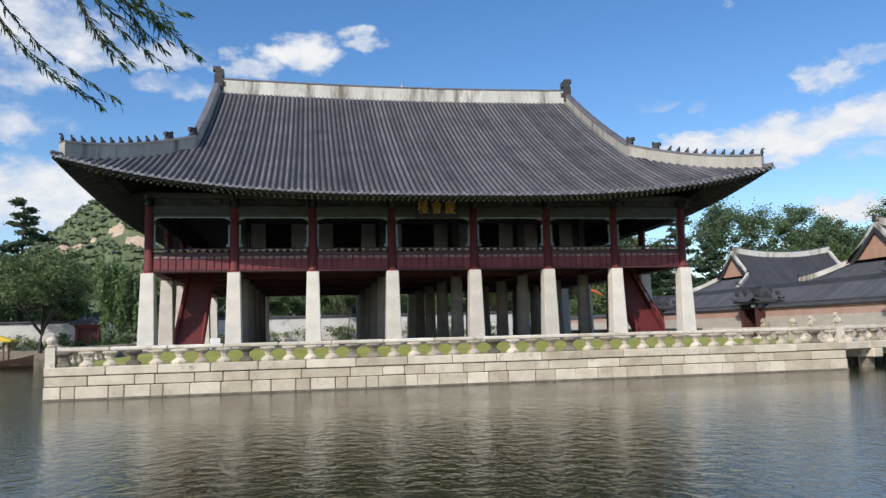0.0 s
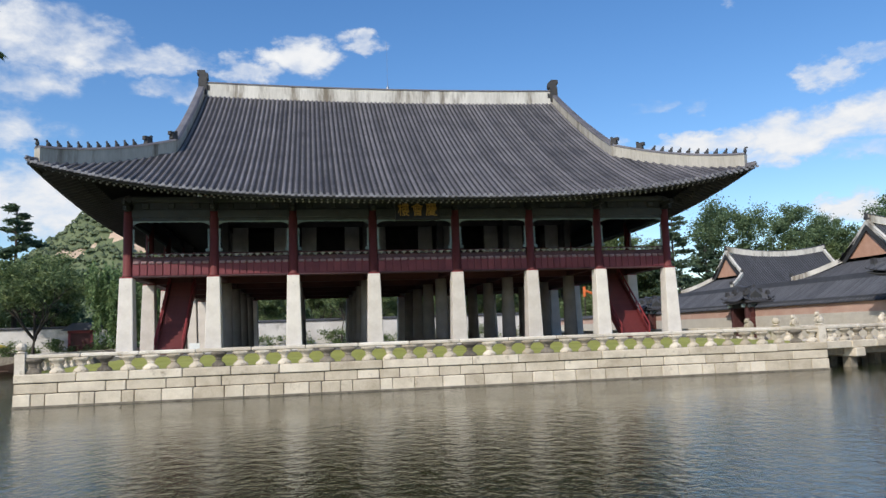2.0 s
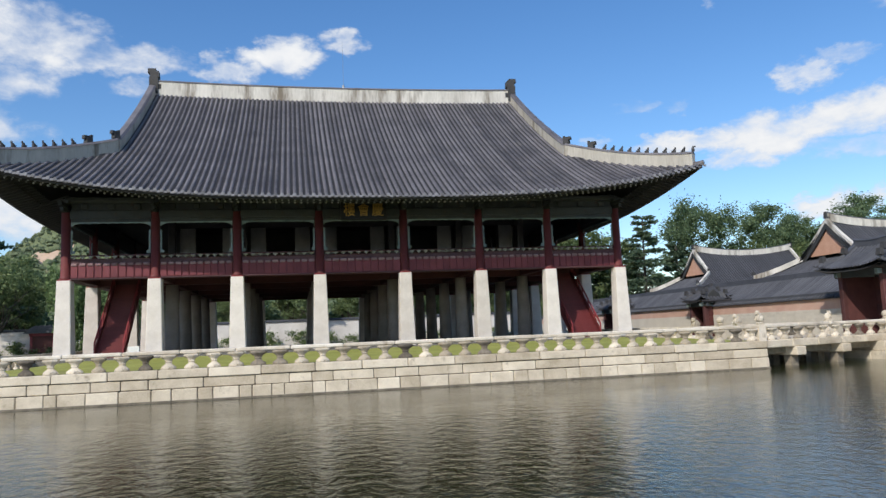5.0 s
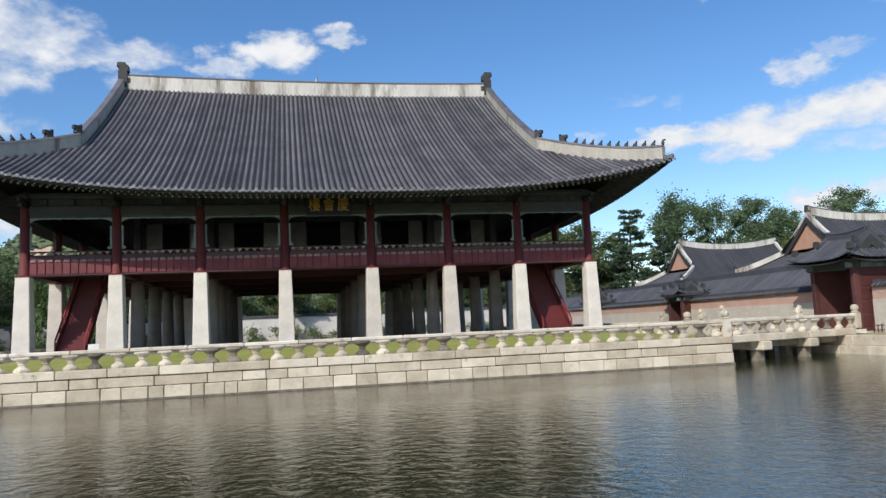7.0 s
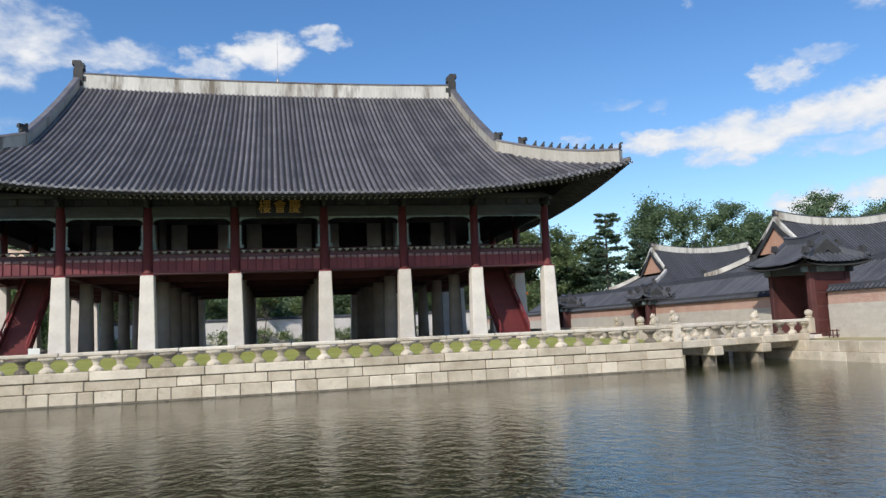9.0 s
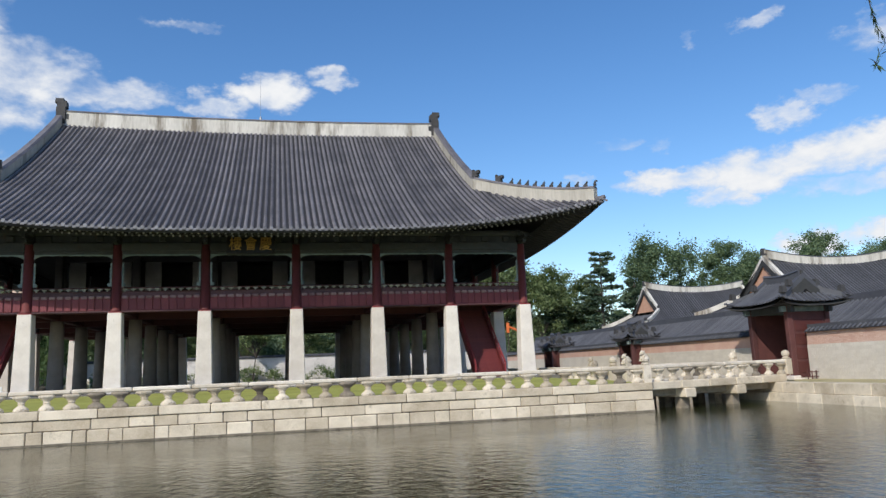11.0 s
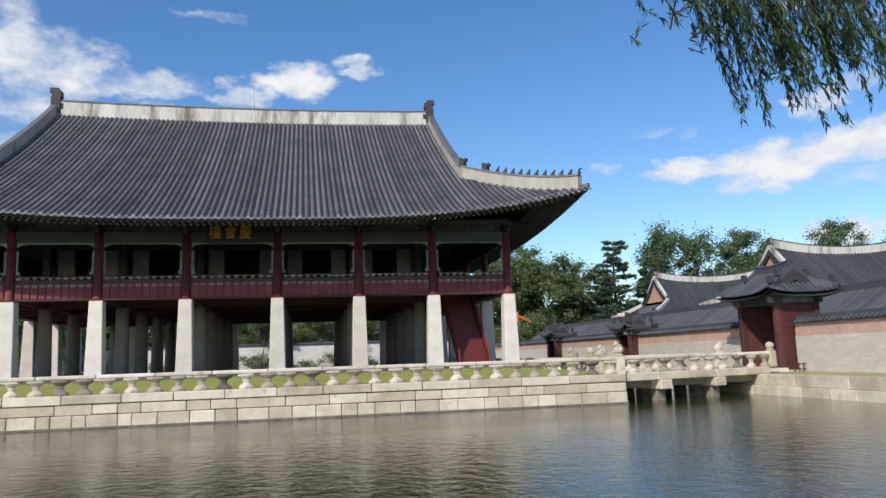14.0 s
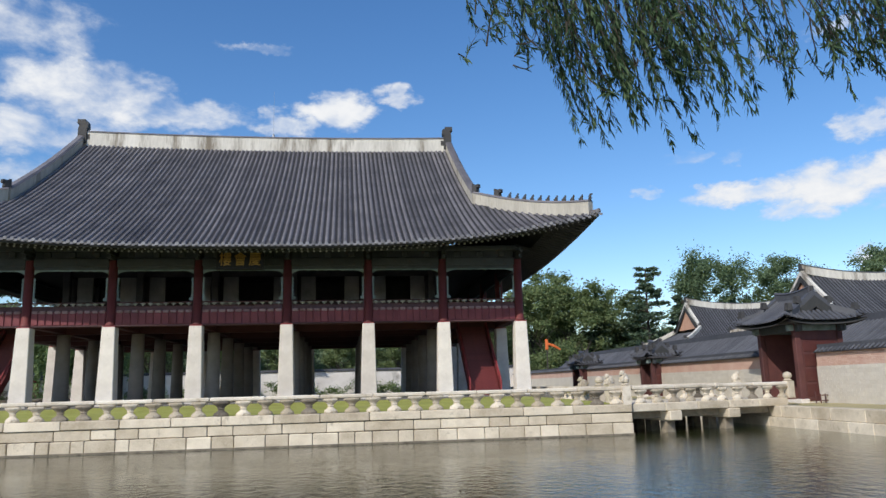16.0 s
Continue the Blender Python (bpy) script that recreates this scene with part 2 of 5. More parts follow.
GABLE_BRICK = material("orange_gable_brick", (0.46, 0.24, 0.15), (0.60, 0.36, 0.25), 1.5, 0.9, 0.2, 9.0)
BARK = material("bark", (0.03, 0.025, 0.02), (0.09, 0.075, 0.06), 1.5, 0.95, 0.6, 9.0, streak=True)
YELLOW = material("yellow_canvas", (0.62, 0.42, 0.03), (0.80, 0.58, 0.08), 1.5, 0.8, 0.1)
HULL = material("brown_boat_wood", (0.07, 0.04, 0.028), (0.15, 0.085, 0.055), 2.0, 0.6, 0.1)
WHITE = material("white_paint", (0.66, 0.66, 0.64), (0.82, 0.82, 0.80), 2.0, 0.6, 0.1)
STEEL = material("grey_metal", (0.28, 0.29, 0.30), (0.42, 0.43, 0.44), 3.0, 0.4, 0.05, metal=0.8)
ORANGE = material("orange_cloth", (0.62, 0.12, 0.03), (0.78, 0.2, 0.05), 2.0, 0.8, 0.1)
ROCKWALL = material("wall_base_stone", (0.50, 0.46, 0.40), (0.62, 0.58, 0.51), 0.8, 0.9, 0.3, 9.0, island=0.5)


def leaf_material(name, dark, light):
    m = material(name, dark, light, 0.25, 0.65, 0.0, 1.2, island=1.4)
    nt = m.node_tree
    bsdf, out = nt.nodes["Principled BSDF"], nt.nodes["Material Output"]
    colour = bsdf.inputs["Base Color"].links[0].from_socket
    thin = nt.nodes.new("ShaderNodeBsdfTranslucent")
    nt.links.new(colour, thin.inputs[0])
    both = nt.nodes.new("ShaderNodeMixShader")
    both.inputs[0].default_value = 0.42
    nt.links.new(bsdf.outputs[0], both.inputs[1])
    nt.links.new(thin.outputs[0], both.inputs[2])
    nt.links.new(both.outputs[0], out.inputs["Surface"])
    return m


# far crowns: extra blue in the leaf colour stands for distance haze
LEAF_A = leaf_material("leaf_broad_hazed", (0.085, 0.14, 0.07), (0.22, 0.30, 0.15))
LEAF_B = leaf_material("leaf_light", (0.09, 0.14, 0.05), (0.25, 0.31, 0.13))
LEAF_PINE = leaf_material("needle_dark", (0.055, 0.10, 0.06), (0.15, 0.21, 0.12))
LEAF_WILLOW = leaf_material("willow_leaf", (0.10, 0.17, 0.06), (0.25, 0.34, 0.14))
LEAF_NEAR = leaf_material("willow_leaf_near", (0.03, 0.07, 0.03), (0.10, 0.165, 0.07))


HILL = leaf_material("hill_tree", (0.09, 0.13, 0.075), (0.24, 0.29, 0.15))


MOUNTAIN = material("mountain_ground", (0.075, 0.105, 0.05), (0.17, 0.20, 0.10), 0.03, 0.95, 0.0, 0.16, stain=(0.46, 0.35, 0.25), stain_at=0.66, stain_scale=0.05)
ROCK = material("bare_hill_rock", (0.42, 0.30, 0.21), (0.66, 0.51, 0.39), 0.04, 0.95, 0.0, 0.2, stain=(0.16, 0.17, 0.08), stain_at=0.60, stain_scale=0.08)


def water_material():
    m = bpy.data.materials.new("pond_water")
    m.use_nodes = True
    nt = m.node_tree
    bsdf = nt.nodes["Principled BSDF"]
    co = nt.nodes.new("ShaderNodeTexCoord")
    mp = nt.nodes.new("ShaderNodeMapping")
    mp.inputs["Scale"].default_value = (1.2, 0.95, 1.0)
    mp.inputs["Rotation"].default_value = (0, 0, 0.25)
    nt.links.new(co.outputs["Object"], mp.inputs[0])
    a = node(nt, "ShaderNodeTexNoise", Scale=2.5, Detail=3.0, Roughness=0.55, Distortion=0.4)
    b = node(nt, "ShaderNodeTexNoise", Scale=8.0, Detail=3.0, Roughness=0.6, Distortion=0.4)
    c = node(nt, "ShaderNodeTexNoise", Scale=0.05, Detail=2.0)
    for n in (a, b):
        nt.links.new(mp.outputs[0], n.inputs["Vector"])
    nt.links.new(co.outputs["Object"], c.inputs["Vector"])
    h = math_node(nt, "ADD", math_node(nt, "MULTIPLY", a.outputs["Fac"], 0.028), math_node(nt, "MULTIPLY", b.outputs["Fac"], 0.010))
    bp = node(nt, "ShaderNodeBump", Strength=1.0, Distance=1.0)
    nt.links.new(h, bp.inputs["Height"])
    nt.links.new(bp.outputs[0], bsdf.inputs["Normal"])
    mix = nt.nodes.new("ShaderNodeMix")
    mix.data_type = "RGBA"
    nt.links.new(c.outputs["Fac"], mix.inputs[0])
    mix.inputs[6].default_value, mix.inputs[7].default_value = (0.020, 0.026, 0.007, 1), (0.034, 0.039, 0.012, 1)
    nt.links.new(mix.outputs[2], bsdf.inputs["Base Color"])
    bsdf.inputs["Roughness"].default_value, bsdf.inputs["IOR"].default_value = 0.02, 1.72
    return m


WATER = water_material()

# ---------- mesh helpers ----------


def box(bm, x0, x1, y0, y1, z0, z1, m=None, taper=1.0):
    """A box; taper scales its top about its middle."""
    cx, cy = (x0 + x1) / 2, (y0 + y1) / 2
    vs = []
    for z, k in ((z0, 1.0), (z1, taper)):
        for x, y in ((x0, y0), (x1, y0), (x1, y1), (x0, y1)):
            p = Vector((cx + (x - cx) * k, cy + (y - cy) * k, z))
            vs.append(bm.verts.new(m @ p if m else p))
    for f in ((3, 2, 1, 0), (4, 5, 6, 7), (0, 1, 5, 4), (1, 2, 6, 5), (2, 3, 7, 6), (3, 0, 4, 7)):
        bm.faces.new([vs[i] for i in f])


def soft_box(x0, x1, y0, y1, z0, z1, edge=0.02, taper=1.0):
    bm = bmesh.new()
    box(bm, x0, x1, y0, y1, z0, z1, taper=taper)
    bmesh.ops.bevel(bm, geom=bm.edges[:], offset=edge, segments=1, affect="EDGES")
    return bm


def lathe(bm, profile, n=12, m=None, sx=1.0, sy=1.0):
    rings = []
    for r, z in profile:
        ring = []
        for i in range(n):
            a = 2 * math.pi * i / n
            p = Vector((r * sx * math.cos(a), r * sy * math.sin(a), z))
            ring.append(bm.verts.new(m @ p if m else p))
        rings.append(ring)
    for q, w in zip(rings, rings[1:]):
        for i in range(n):
            bm.faces.new((q[i], q[(i + 1) % n], w[(i + 1) % n], w[i]))
    bm.faces.new(rings[0][::-1])
    bm.faces.new(rings[-1])


def tube(bm, pts, radii, n=6):
    """A tapered round tube along points."""
    rings = []
    for i, p in enumerate(pts):
        d = (pts[min(i + 1, len(pts) - 1)] - pts[max(i - 1, 0)]).normalized()
        side = d.cross(Vector((0.31, 0.17, 0.93)))
        side = side.normalized() if side.length > 1e-4 else Vector((1, 0, 0))
        up = side.cross(d)
        rings.append([bm.verts.new(p + (side * math.cos(2 * math.pi * k / n) + up * math.sin(2 * math.pi * k / n)) * radii[i]) for k in range(n)])
    for q, w in zip(rings, rings[1:]):
        for k in range(n):
            bm.faces.new((q[k], q[(k + 1) % n], w[(k + 1) % n], w[k]))
    bm.faces.new(rings[0][::-1])
    bm.faces.new(rings[-1])


def sweep(bm, pts, w, lo, hi, top=1.0):
    """An upright wall of width w along points, from lo below to hi above them; top: its width above, as a share."""
    rings = []
    for i, p in enumerate(pts):
        d = pts[min(i + 1, len(pts) - 1)] - pts[max(i - 1, 0)]
        s = Vector((d.y, -d.x, 0)).normalized() * (w / 2)
        rings.append([bm.verts.new(p + s * k + Vector((0, 0, z))) for k, z in ((-1, lo), (1, lo), (top, hi), (-top, hi))])
    for q, r in zip(rings, rings[1:]):
        for k in range(4):
            bm.faces.new((q[k], q[(k + 1) % 4], r[(k + 1) % 4], r[k]))
    bm.faces.new(rings[0][::-1])
    bm.faces.new(rings[-1])


def plate(bm, outline, y0, y1):
    """One flat piece with the outline (x, z), from y0 to y1."""
    a = [bm.verts.new((x, y0, z)) for x, z in outline]
    c = [bm.verts.new((x, y1, z)) for x, z in outline]
    bm.faces.new(a)
    bm.faces.new(c[::-1])
    for i in range(len(a)):
        k = (i + 1) % len(a)
        bm.faces.new((a[i], c[i], c[k], a[k]))


def as_mesh(name, bm, mat, smooth=False):
    bmesh.ops.recalc_face_normals(bm, faces=bm.faces[:])
    me = bpy.data.meshes.new(name)
    bm.to_mesh(me)
    bm.free()
    me.materials.append(mat)
    if smooth:
        me.shade_smooth()
    return me


def part(name, bm, mat=None, parent=None, label="", smooth=False, m=None):
    ob = new(name, bm if isinstance(bm, bpy.types.Mesh) else as_mesh(name, bm, mat, smooth))
    ob.parent = parent
    if m is not None:
        ob.matrix_basis = m
    if label:
        ob["label"] = label
    return ob


def grid_mesh(name, rows, mat, smooth=True):
    """A sheet from rows of points, all of one length."""
    n = len(rows[0])
    verts = [tuple(p) for r in rows for p in r]
    faces = [(i * n + j, i * n + j + 1, (i + 1) * n + j + 1, (i + 1) * n + j) for i in range(len(rows) - 1) for j in range(n - 1)]
    me = bpy.data.meshes.new(name)
    me.from_pydata(verts, [], faces)
    me.materials.append(mat)
    if smooth:
        me.shade_smooth()
    return me


def empty(name, x=0, y=0, z=0, rz=0):
    ob = new(name)
    ob.matrix_basis = pose(x, y, z, 0, 0, rz)
    return ob


rng = random.Random(7)

# ---------- hipped and gabled tile roof ----------


class Roof:
    """The ridge runs along x at y = 0. xe, ye: half sizes at the eave's corners; bow: how far the eave's middle draws in;
    ze, zr: eave's middle and ridge; lift: rise of the corners; xg: half length to the gable; sb: how far up the slope the hip ends."""

    def __init__(self, xe, ye, ze, zr, xg, sb, lift, bow, curve=0.82, sag=0.25, bow_x=None):
        self.xe, self.ye, self.ze, self.zr, self.xg, self.sb = xe, ye, ze, zr, xg, sb
        self.lift, self.bow, self.curve, self.sag = lift, bow, curve, sag
        self.bow_x = bow if bow_x is None else bow_x

    def eave_y(self, x):
        return -(self.ye - self.bow) - self.bow * min(1, abs(x) / self.xe) ** 3

    def eave_x(self, y):
        return (self.xe - self.bow_x) + self.bow_x * min(1, abs(y) / self.ye) ** 3

    def rise(self, v, k):
        return self.ze + (self.zr - self.ze) * (self.curve * v + (1 - self.curve) * v * v) + self.lift * k ** 3 * (1 - v) ** 2

    def front(self, x, y):
        e = self.eave_y(x)
        v = (y - e) / -e
        return self.rise(v, min(1, abs(x) / self.xe)) + self.sag * (x / self.xg) ** 2 * max(0, v)

    def side(self, x, y):
        s = (self.eave_x(y) - x) * self.sb / (self.xe - self.xg)
        return self.rise(s / self.ye, min(1, abs(y) / self.ye))

    def hip_y(self, x):
        t = (self.xe - abs(x)) / (self.xe - self.xg)
        return -self.ye + self.sb * t

    def hip_x(self, y):
        t = (self.ye - abs(y)) / self.sb
        return self.xe - (self.xe - self.xg) * t

    def front_top(self, x):
        return 0.0 if abs(x) <= self.xg else max(self.hip_y(x), self.eave_y(x) + 0.05)

    def side_top(self, y):
        return max(self.xg, min(self.hip_x(y), self.eave_x(y) - 0.05))


def tile_path(roof, kind, c, n):
    """Points up the slope at x = c (front) or y = c (side)."""
    if kind == "front":
        a, b = roof.eave_y(c) - 0.02, roof.front_top(c)
        return [Vector((c, a + (b - a) * i / n, roof.front(c, a + (b - a) * i / n))) for i in range(n + 1)]
    a, b = roof.eave_x(c) + 0.02, roof.side_top(c)
    return [Vector((a + (b - a) * i / n, c, roof.side(a + (b - a) * i / n, c))) for i in range(n + 1)]


def add_tiles(verts, faces, pts, lateral, r, stepped=True, sides=5):
    base = len(verts)
    count = 0
    for i, p in enumerate(pts):
        for rr in ((r * 0.86, r) if (stepped and 0 < i < len(pts) - 1) else (r,)):
            for k in range(sides):
                a = math.pi * k / (sides - 1)
                verts.append(tuple(p + lateral * (rr * math.cos(a)) + Vector((0, 0, rr * 1.1 * math.sin(a)))))
            count += 1
    for q in range(count - 1):
        for k in range(sides - 1):
            faces.append((base + q * sides + k, base + q * sides + k + 1, base + (q + 1) * sides + k + 1, base + (q + 1) * sides + k))
    faces.append(tuple(base + k for k in range(sides)))


def mesh_of(name, verts, faces, mat):
    me = bpy.data.meshes.new(name)
    me.from_pydata(verts, [], faces)
    me.materials.append(mat)
    return me


def roof_sheets(roof, parent, mat, under, drop, nx=48, nv=12):
    """The bed below the tiles and the boards below it, on all four slopes."""
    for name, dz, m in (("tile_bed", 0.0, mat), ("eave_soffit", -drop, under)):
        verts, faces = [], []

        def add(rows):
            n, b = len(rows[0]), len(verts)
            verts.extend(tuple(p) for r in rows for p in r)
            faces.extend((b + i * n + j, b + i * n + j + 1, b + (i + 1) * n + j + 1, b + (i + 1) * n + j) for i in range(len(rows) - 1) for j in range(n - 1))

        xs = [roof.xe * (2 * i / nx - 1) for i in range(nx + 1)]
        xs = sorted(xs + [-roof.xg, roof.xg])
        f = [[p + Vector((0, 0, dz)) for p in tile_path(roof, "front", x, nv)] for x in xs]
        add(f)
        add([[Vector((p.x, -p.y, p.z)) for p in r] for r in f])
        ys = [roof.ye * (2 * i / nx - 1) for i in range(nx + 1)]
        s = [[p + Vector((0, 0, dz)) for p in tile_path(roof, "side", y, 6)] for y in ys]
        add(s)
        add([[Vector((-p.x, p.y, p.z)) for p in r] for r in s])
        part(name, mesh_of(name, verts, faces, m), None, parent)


def hip_points(roof, n=14):
    pts = []
    for i in range(n + 1):
        x = roof.xg + (roof.xe - 0.35 - roof.xg) * i / n
        y = roof.hip_y(x)
        pts.append(Vector((x, y, max(roof.front(x, y), roof.side(x, y)))))
    return pts


def mirrored(pts, fx, fy):
    return [Vector((p.x * fx, p.y * fy, p.z)) for p in pts]

# ---------- ground, water, far land ----------
YR, COLS = 15.0, (-17.2, -12.26, -7.56, -2.63, 2.68, 7.62, 12.31, 17.2)
ROWS_Y = (0.0, 6.0, 12.0, 18.0, 24.0, 30.0)
PX0, PX1, PY0, PY1 = -18.85, 19.5, -12.0, 42.0      # the island terrace
TOP = 1.36
BANK_X, NORTH_Y = 28.0, 66.0


def sheet(name, x0, x1, y0, y1, z, mat, label, cat):
    bm = bmesh.new()
    box(bm, x0, x1, y0, y1, z - 0.6, z)
    return tagged(part(name, bm, mat), label, cat, kind="structure")


tagged(part("water", grid_mesh("water", [[(x, y, -0.05) for x in (-140, BANK_X + 1)] for y in (-60, NORTH_Y + 1)][::-1], WATER)), "greenish brown pond water with small wind ripples", "water", kind="structure")
tagged(part("ground", grid_mesh("ground", [[(x, y, -1.2) for x in (-4000, 4000)] for y in (-4000, 4500)][::-1], EARTH)), "wide park ground reaching the far hills", "ground", kind="structure")
sheet("ground_north", -400, 400, NORTH_Y + 0.8, 420, 1.1, EARTH, "grassy earth beyond the pond's far bank", "ground")
sheet("ground_east", BANK_X + 0.9, 400, -80, NORTH_Y + 0.8, 0.95, DRY, "dry grass and earth on the pond bank", "ground")
sheet("ground_south", -200, BANK_X + 0.9, -120, -43.4, 0.8, DRY, "earth path along the near pond bank", "ground")
sheet("ground_west", -400, -120, -120, NORTH_Y + 0.8, 0.95, EARTH, "grassy earth on the far western bank", "ground")


def stone_wall(name, x0, x1, y, courses, mat, label, seed, normal_y=-1, proud=(0.0,)):
    """A retaining wall along x of dressed blocks: courses (z0, z1, shortest, longest, proud)."""
    r = random.Random(seed)
    bm = bmesh.new()
    box(bm, x0 + 0.02, x1 - 0.02, y + 0.06, y + 0.9, -0.9, courses[-1][1] - 0.03)
    wall = tagged(part(name, bm, JOINT), label, "stone wall", kind="structure")
    for z0, z1, lo, hi, out in courses:
        x = x0
        while x < x1 - 0.01:
            w = min(r.uniform(lo, hi), x1 - x)
            if x1 - x - w < lo * 0.6:
                w = x1 - x
            d = out + r.uniform(-0.012, 0.012)
            g = r.uniform(0.008, 0.02)
            part("block", soft_box(x + g, x + w - 0.012, y - d, y + 0.5, z0 + r.uniform(0.008, 0.022), z1 - 0.012, r.uniform(0.02, 0.038)), mat, wall)
            x += w
    return wall


stone_wall("terrace_wall_south", PX0, PX1, PY0, ((-0.5, 0.52, 0.5, 1.35, 0.05), (0.52, 0.96, 0.8, 2.4, 0.0), (0.96, TOP, 2.0, 2.5, 0.06)), GRANITE_WALL, "three courses of pale granite blocks above the water", 3)
# dark strip painting the shadow line where the wall meets the water
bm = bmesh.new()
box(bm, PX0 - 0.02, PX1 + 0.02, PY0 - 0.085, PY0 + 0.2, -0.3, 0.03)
tagged(part("tide_line", bm, GRANITE_DARK), "dark shadow line along the stones at the water", "stone wall", kind="structure")
for name, x in (("terrace_wall_west", PX0), ("terrace_wall_east", PX1)):
    bm = bmesh.new()
    for z0, z1, o in ((-0.9, 0.52, 0.03), (0.53, 0.95, 0.0), (0.96, TOP, 0.06)):
        box(bm, x - 0.3 - o * (x < 0) + 0.3 * (x < 0), x + 0.3 + o * (x > 0) - 0.3 * (x > 0), PY0 + 0.52, PY1, z0, z1)
    tagged(part(name, bm, GRANITE_WALL), "pale granite side wall of the terrace", "stone wall", kind="structure")


def lawn():
    """Turf that rises from the terrace edge to the paving."""
    rows = []
    for j in range(31):
        row = []
        for i in range(41):
            x = PX0 + 0.32 + (PX1 - PX0 - 0.64) * i / 40
            y = PY0 + 0.5 + (PY1 - PY0 - 0.5) * j / 30
            edge = min((y - PY0 - 0.5) / 9.0, (x - PX0) / 3.0 + 0.15, (PX1 - x) / 3.0 + 0.15, (PY1 - y) / 9.0, 1.0)
            row.append((x, y, TOP - 0.04 + 0.36 * max(0, edge) + 0.03 * noise.noise((x * 0.6, y * 0.6, 0))))
        rows.append(row)
    tagged(part("lawn", grid_mesh("lawn", rows, GRASS)), "short yellow-green lawn on the stone terrace", "lawn", kind="structure")


lawn()
bm = bmesh.new()
box(bm, PX0 + 0.32, PX1 - 0.32, PY0 + 0.52, PY1, -0.9, TOP - 0.12)
tagged(part("terrace_core", bm, JOINT), "earth core of the stone terrace", "terrace", kind="structure")
bm = soft_box(COLS[0] - 1.6, COLS[-1] + 1.6, -1.7, 31.7, TOP - 0.1, 1.75, 0.03)
tagged(part("pavement", bm, FLOOR), "grey stone paving slab under the pavilion", "paving", kind="structure")


def bank_east():
    bm = bmesh.new()
    box(bm, BANK_X + 0.1, BANK_X + 0.9, -60, NORTH_Y, -0.9, 0.9)
    wall = tagged(part("bank_wall_east", bm, JOINT), "two courses of pale granite along the pond bank", "stone wall", kind="structure")
    r = random.Random(5)
    for z0, z1, out in ((-0.5, 0.42, 0.12), (0.42, 0.98, 0.0)):
        y = -44.0
        while y < 30:
            w = r.uniform(1.4, 2.9)
            part("block", soft_box(BANK_X - out, BANK_X + 0.8, y + 0.01, y + w - 0.01, z0 + 0.006, z1 - 0.006, 0.02), GRANITE_WALL, wall)
            y += w


bank_east()
bm = bmesh.new()
for z0, z1, o in ((-0.9, 0.5, 0.1), (0.51, 1.12, 0.0)):
    box(bm, -140, 40, NORTH_Y - o, NORTH_Y + 0.9, z0, z1)
tagged(part("bank_wall_north", bm, GRANITE_DARK), "low granite edge of the far bank", "stone wall", kind="structure")

# ---------- balustrades ----------


def baluster_mesh():
    """A lotus-leaf stub: wide foot, narrow waist, spreading top."""
    bm = bmesh.new()
    lathe(bm, [(0.31, 0), (0.33, 0.06), (0.28, 0.13), (0.18, 0.20), (0.125, 0.26), (0.13, 0.29), (0.18, 0.31), (0.13, 0.34), (0.16, 0.39), (0.23, 0.45), (0.34, 0.52), (0.375, 0.57), (0.33, 0.63)], 10, sy=0.55)
    return as_mesh("baluster", bm, BALUSTER_STONE)


BALUSTER = baluster_mesh()
BALUSTER_DARK = BALUSTER.copy()
BALUSTER_DARK.materials.clear()
BALUSTER_DARK.materials.append(GRANITE_DARK)


def balustrade(name, a, b, label, seed, post_a=True, post_b=True, z=TOP, gap=0.945, dark=0.22):
    a, b = Vector((*a, z)), Vector((*b, z))
    length = (b - a).length
    ob = new(name)
    ob.matrix_basis = Matrix.Translation(a) @ Matrix.Rotation(math.atan2(b.y - a.y, b.x - a.x), 4, "Z")
    tagged(ob, label, "balustrade")
    r = random.Random(seed)
    n = max(1, round(length / 2.3))
    for i in range(n):
        x0, x1 = length * i / n, length * (i + 1) / n
        part("rail_stone", soft_box(x0 + 0.006, x1 - 0.006, -0.13, 0.13, 0.63, 0.81, 0.045), RAIL_STONE, ob)
    k = round(length / gap)
    for i in range(k):
        me = BALUSTER_DARK if r.random() < dark else BALUSTER
        o = part("baluster", me, None, ob)
        o.matrix_basis = pose(length * (i + 0.5) / k, 0, 0, 0, 0, r.uniform(-3, 3)) @ Matrix.Diagonal((r.uniform(0.92, 1.08), 1, 1, 1))
    for at, on in ((0, post_a), (length, post_b)):
        if on:
            bm = bmesh.new()
            box(bm, at - 0.2, at + 0.2, -0.2, 0.2, -0.02, 0.84)
            lathe(bm, [(0.16, 0.84), (0.22, 0.9), (0.12, 0.96), (0.2, 1.02), (0.23, 1.14), (0.17, 1.26), (0.04, 1.32)], 10, Matrix.Translation((at, 0, 0)))
            part("post", bm, RAIL_STONE, ob, "carved granite post with a rounded head")
    return ob


balustrade("stone_balustrade", (PX0 + 0.22, PY0 + 0.22), (PX1 - 0.2, PY0 + 0.22), "pale granite balustrade with lotus-leaf stubs on the terrace edge", 1)
balustrade("stone_balustrade", (PX0 + 0.22, PY0 + 0.9), (PX0 + 0.22, PY1 - 0.3), "pale granite balustrade running back along the terrace side", 2, post_a=False)
balustrade("stone_balustrade", (PX1 - 0.2, -8.2), (PX1 - 0.2, PY1 - 0.3), "pale granite balustrade between the bridges", 4)


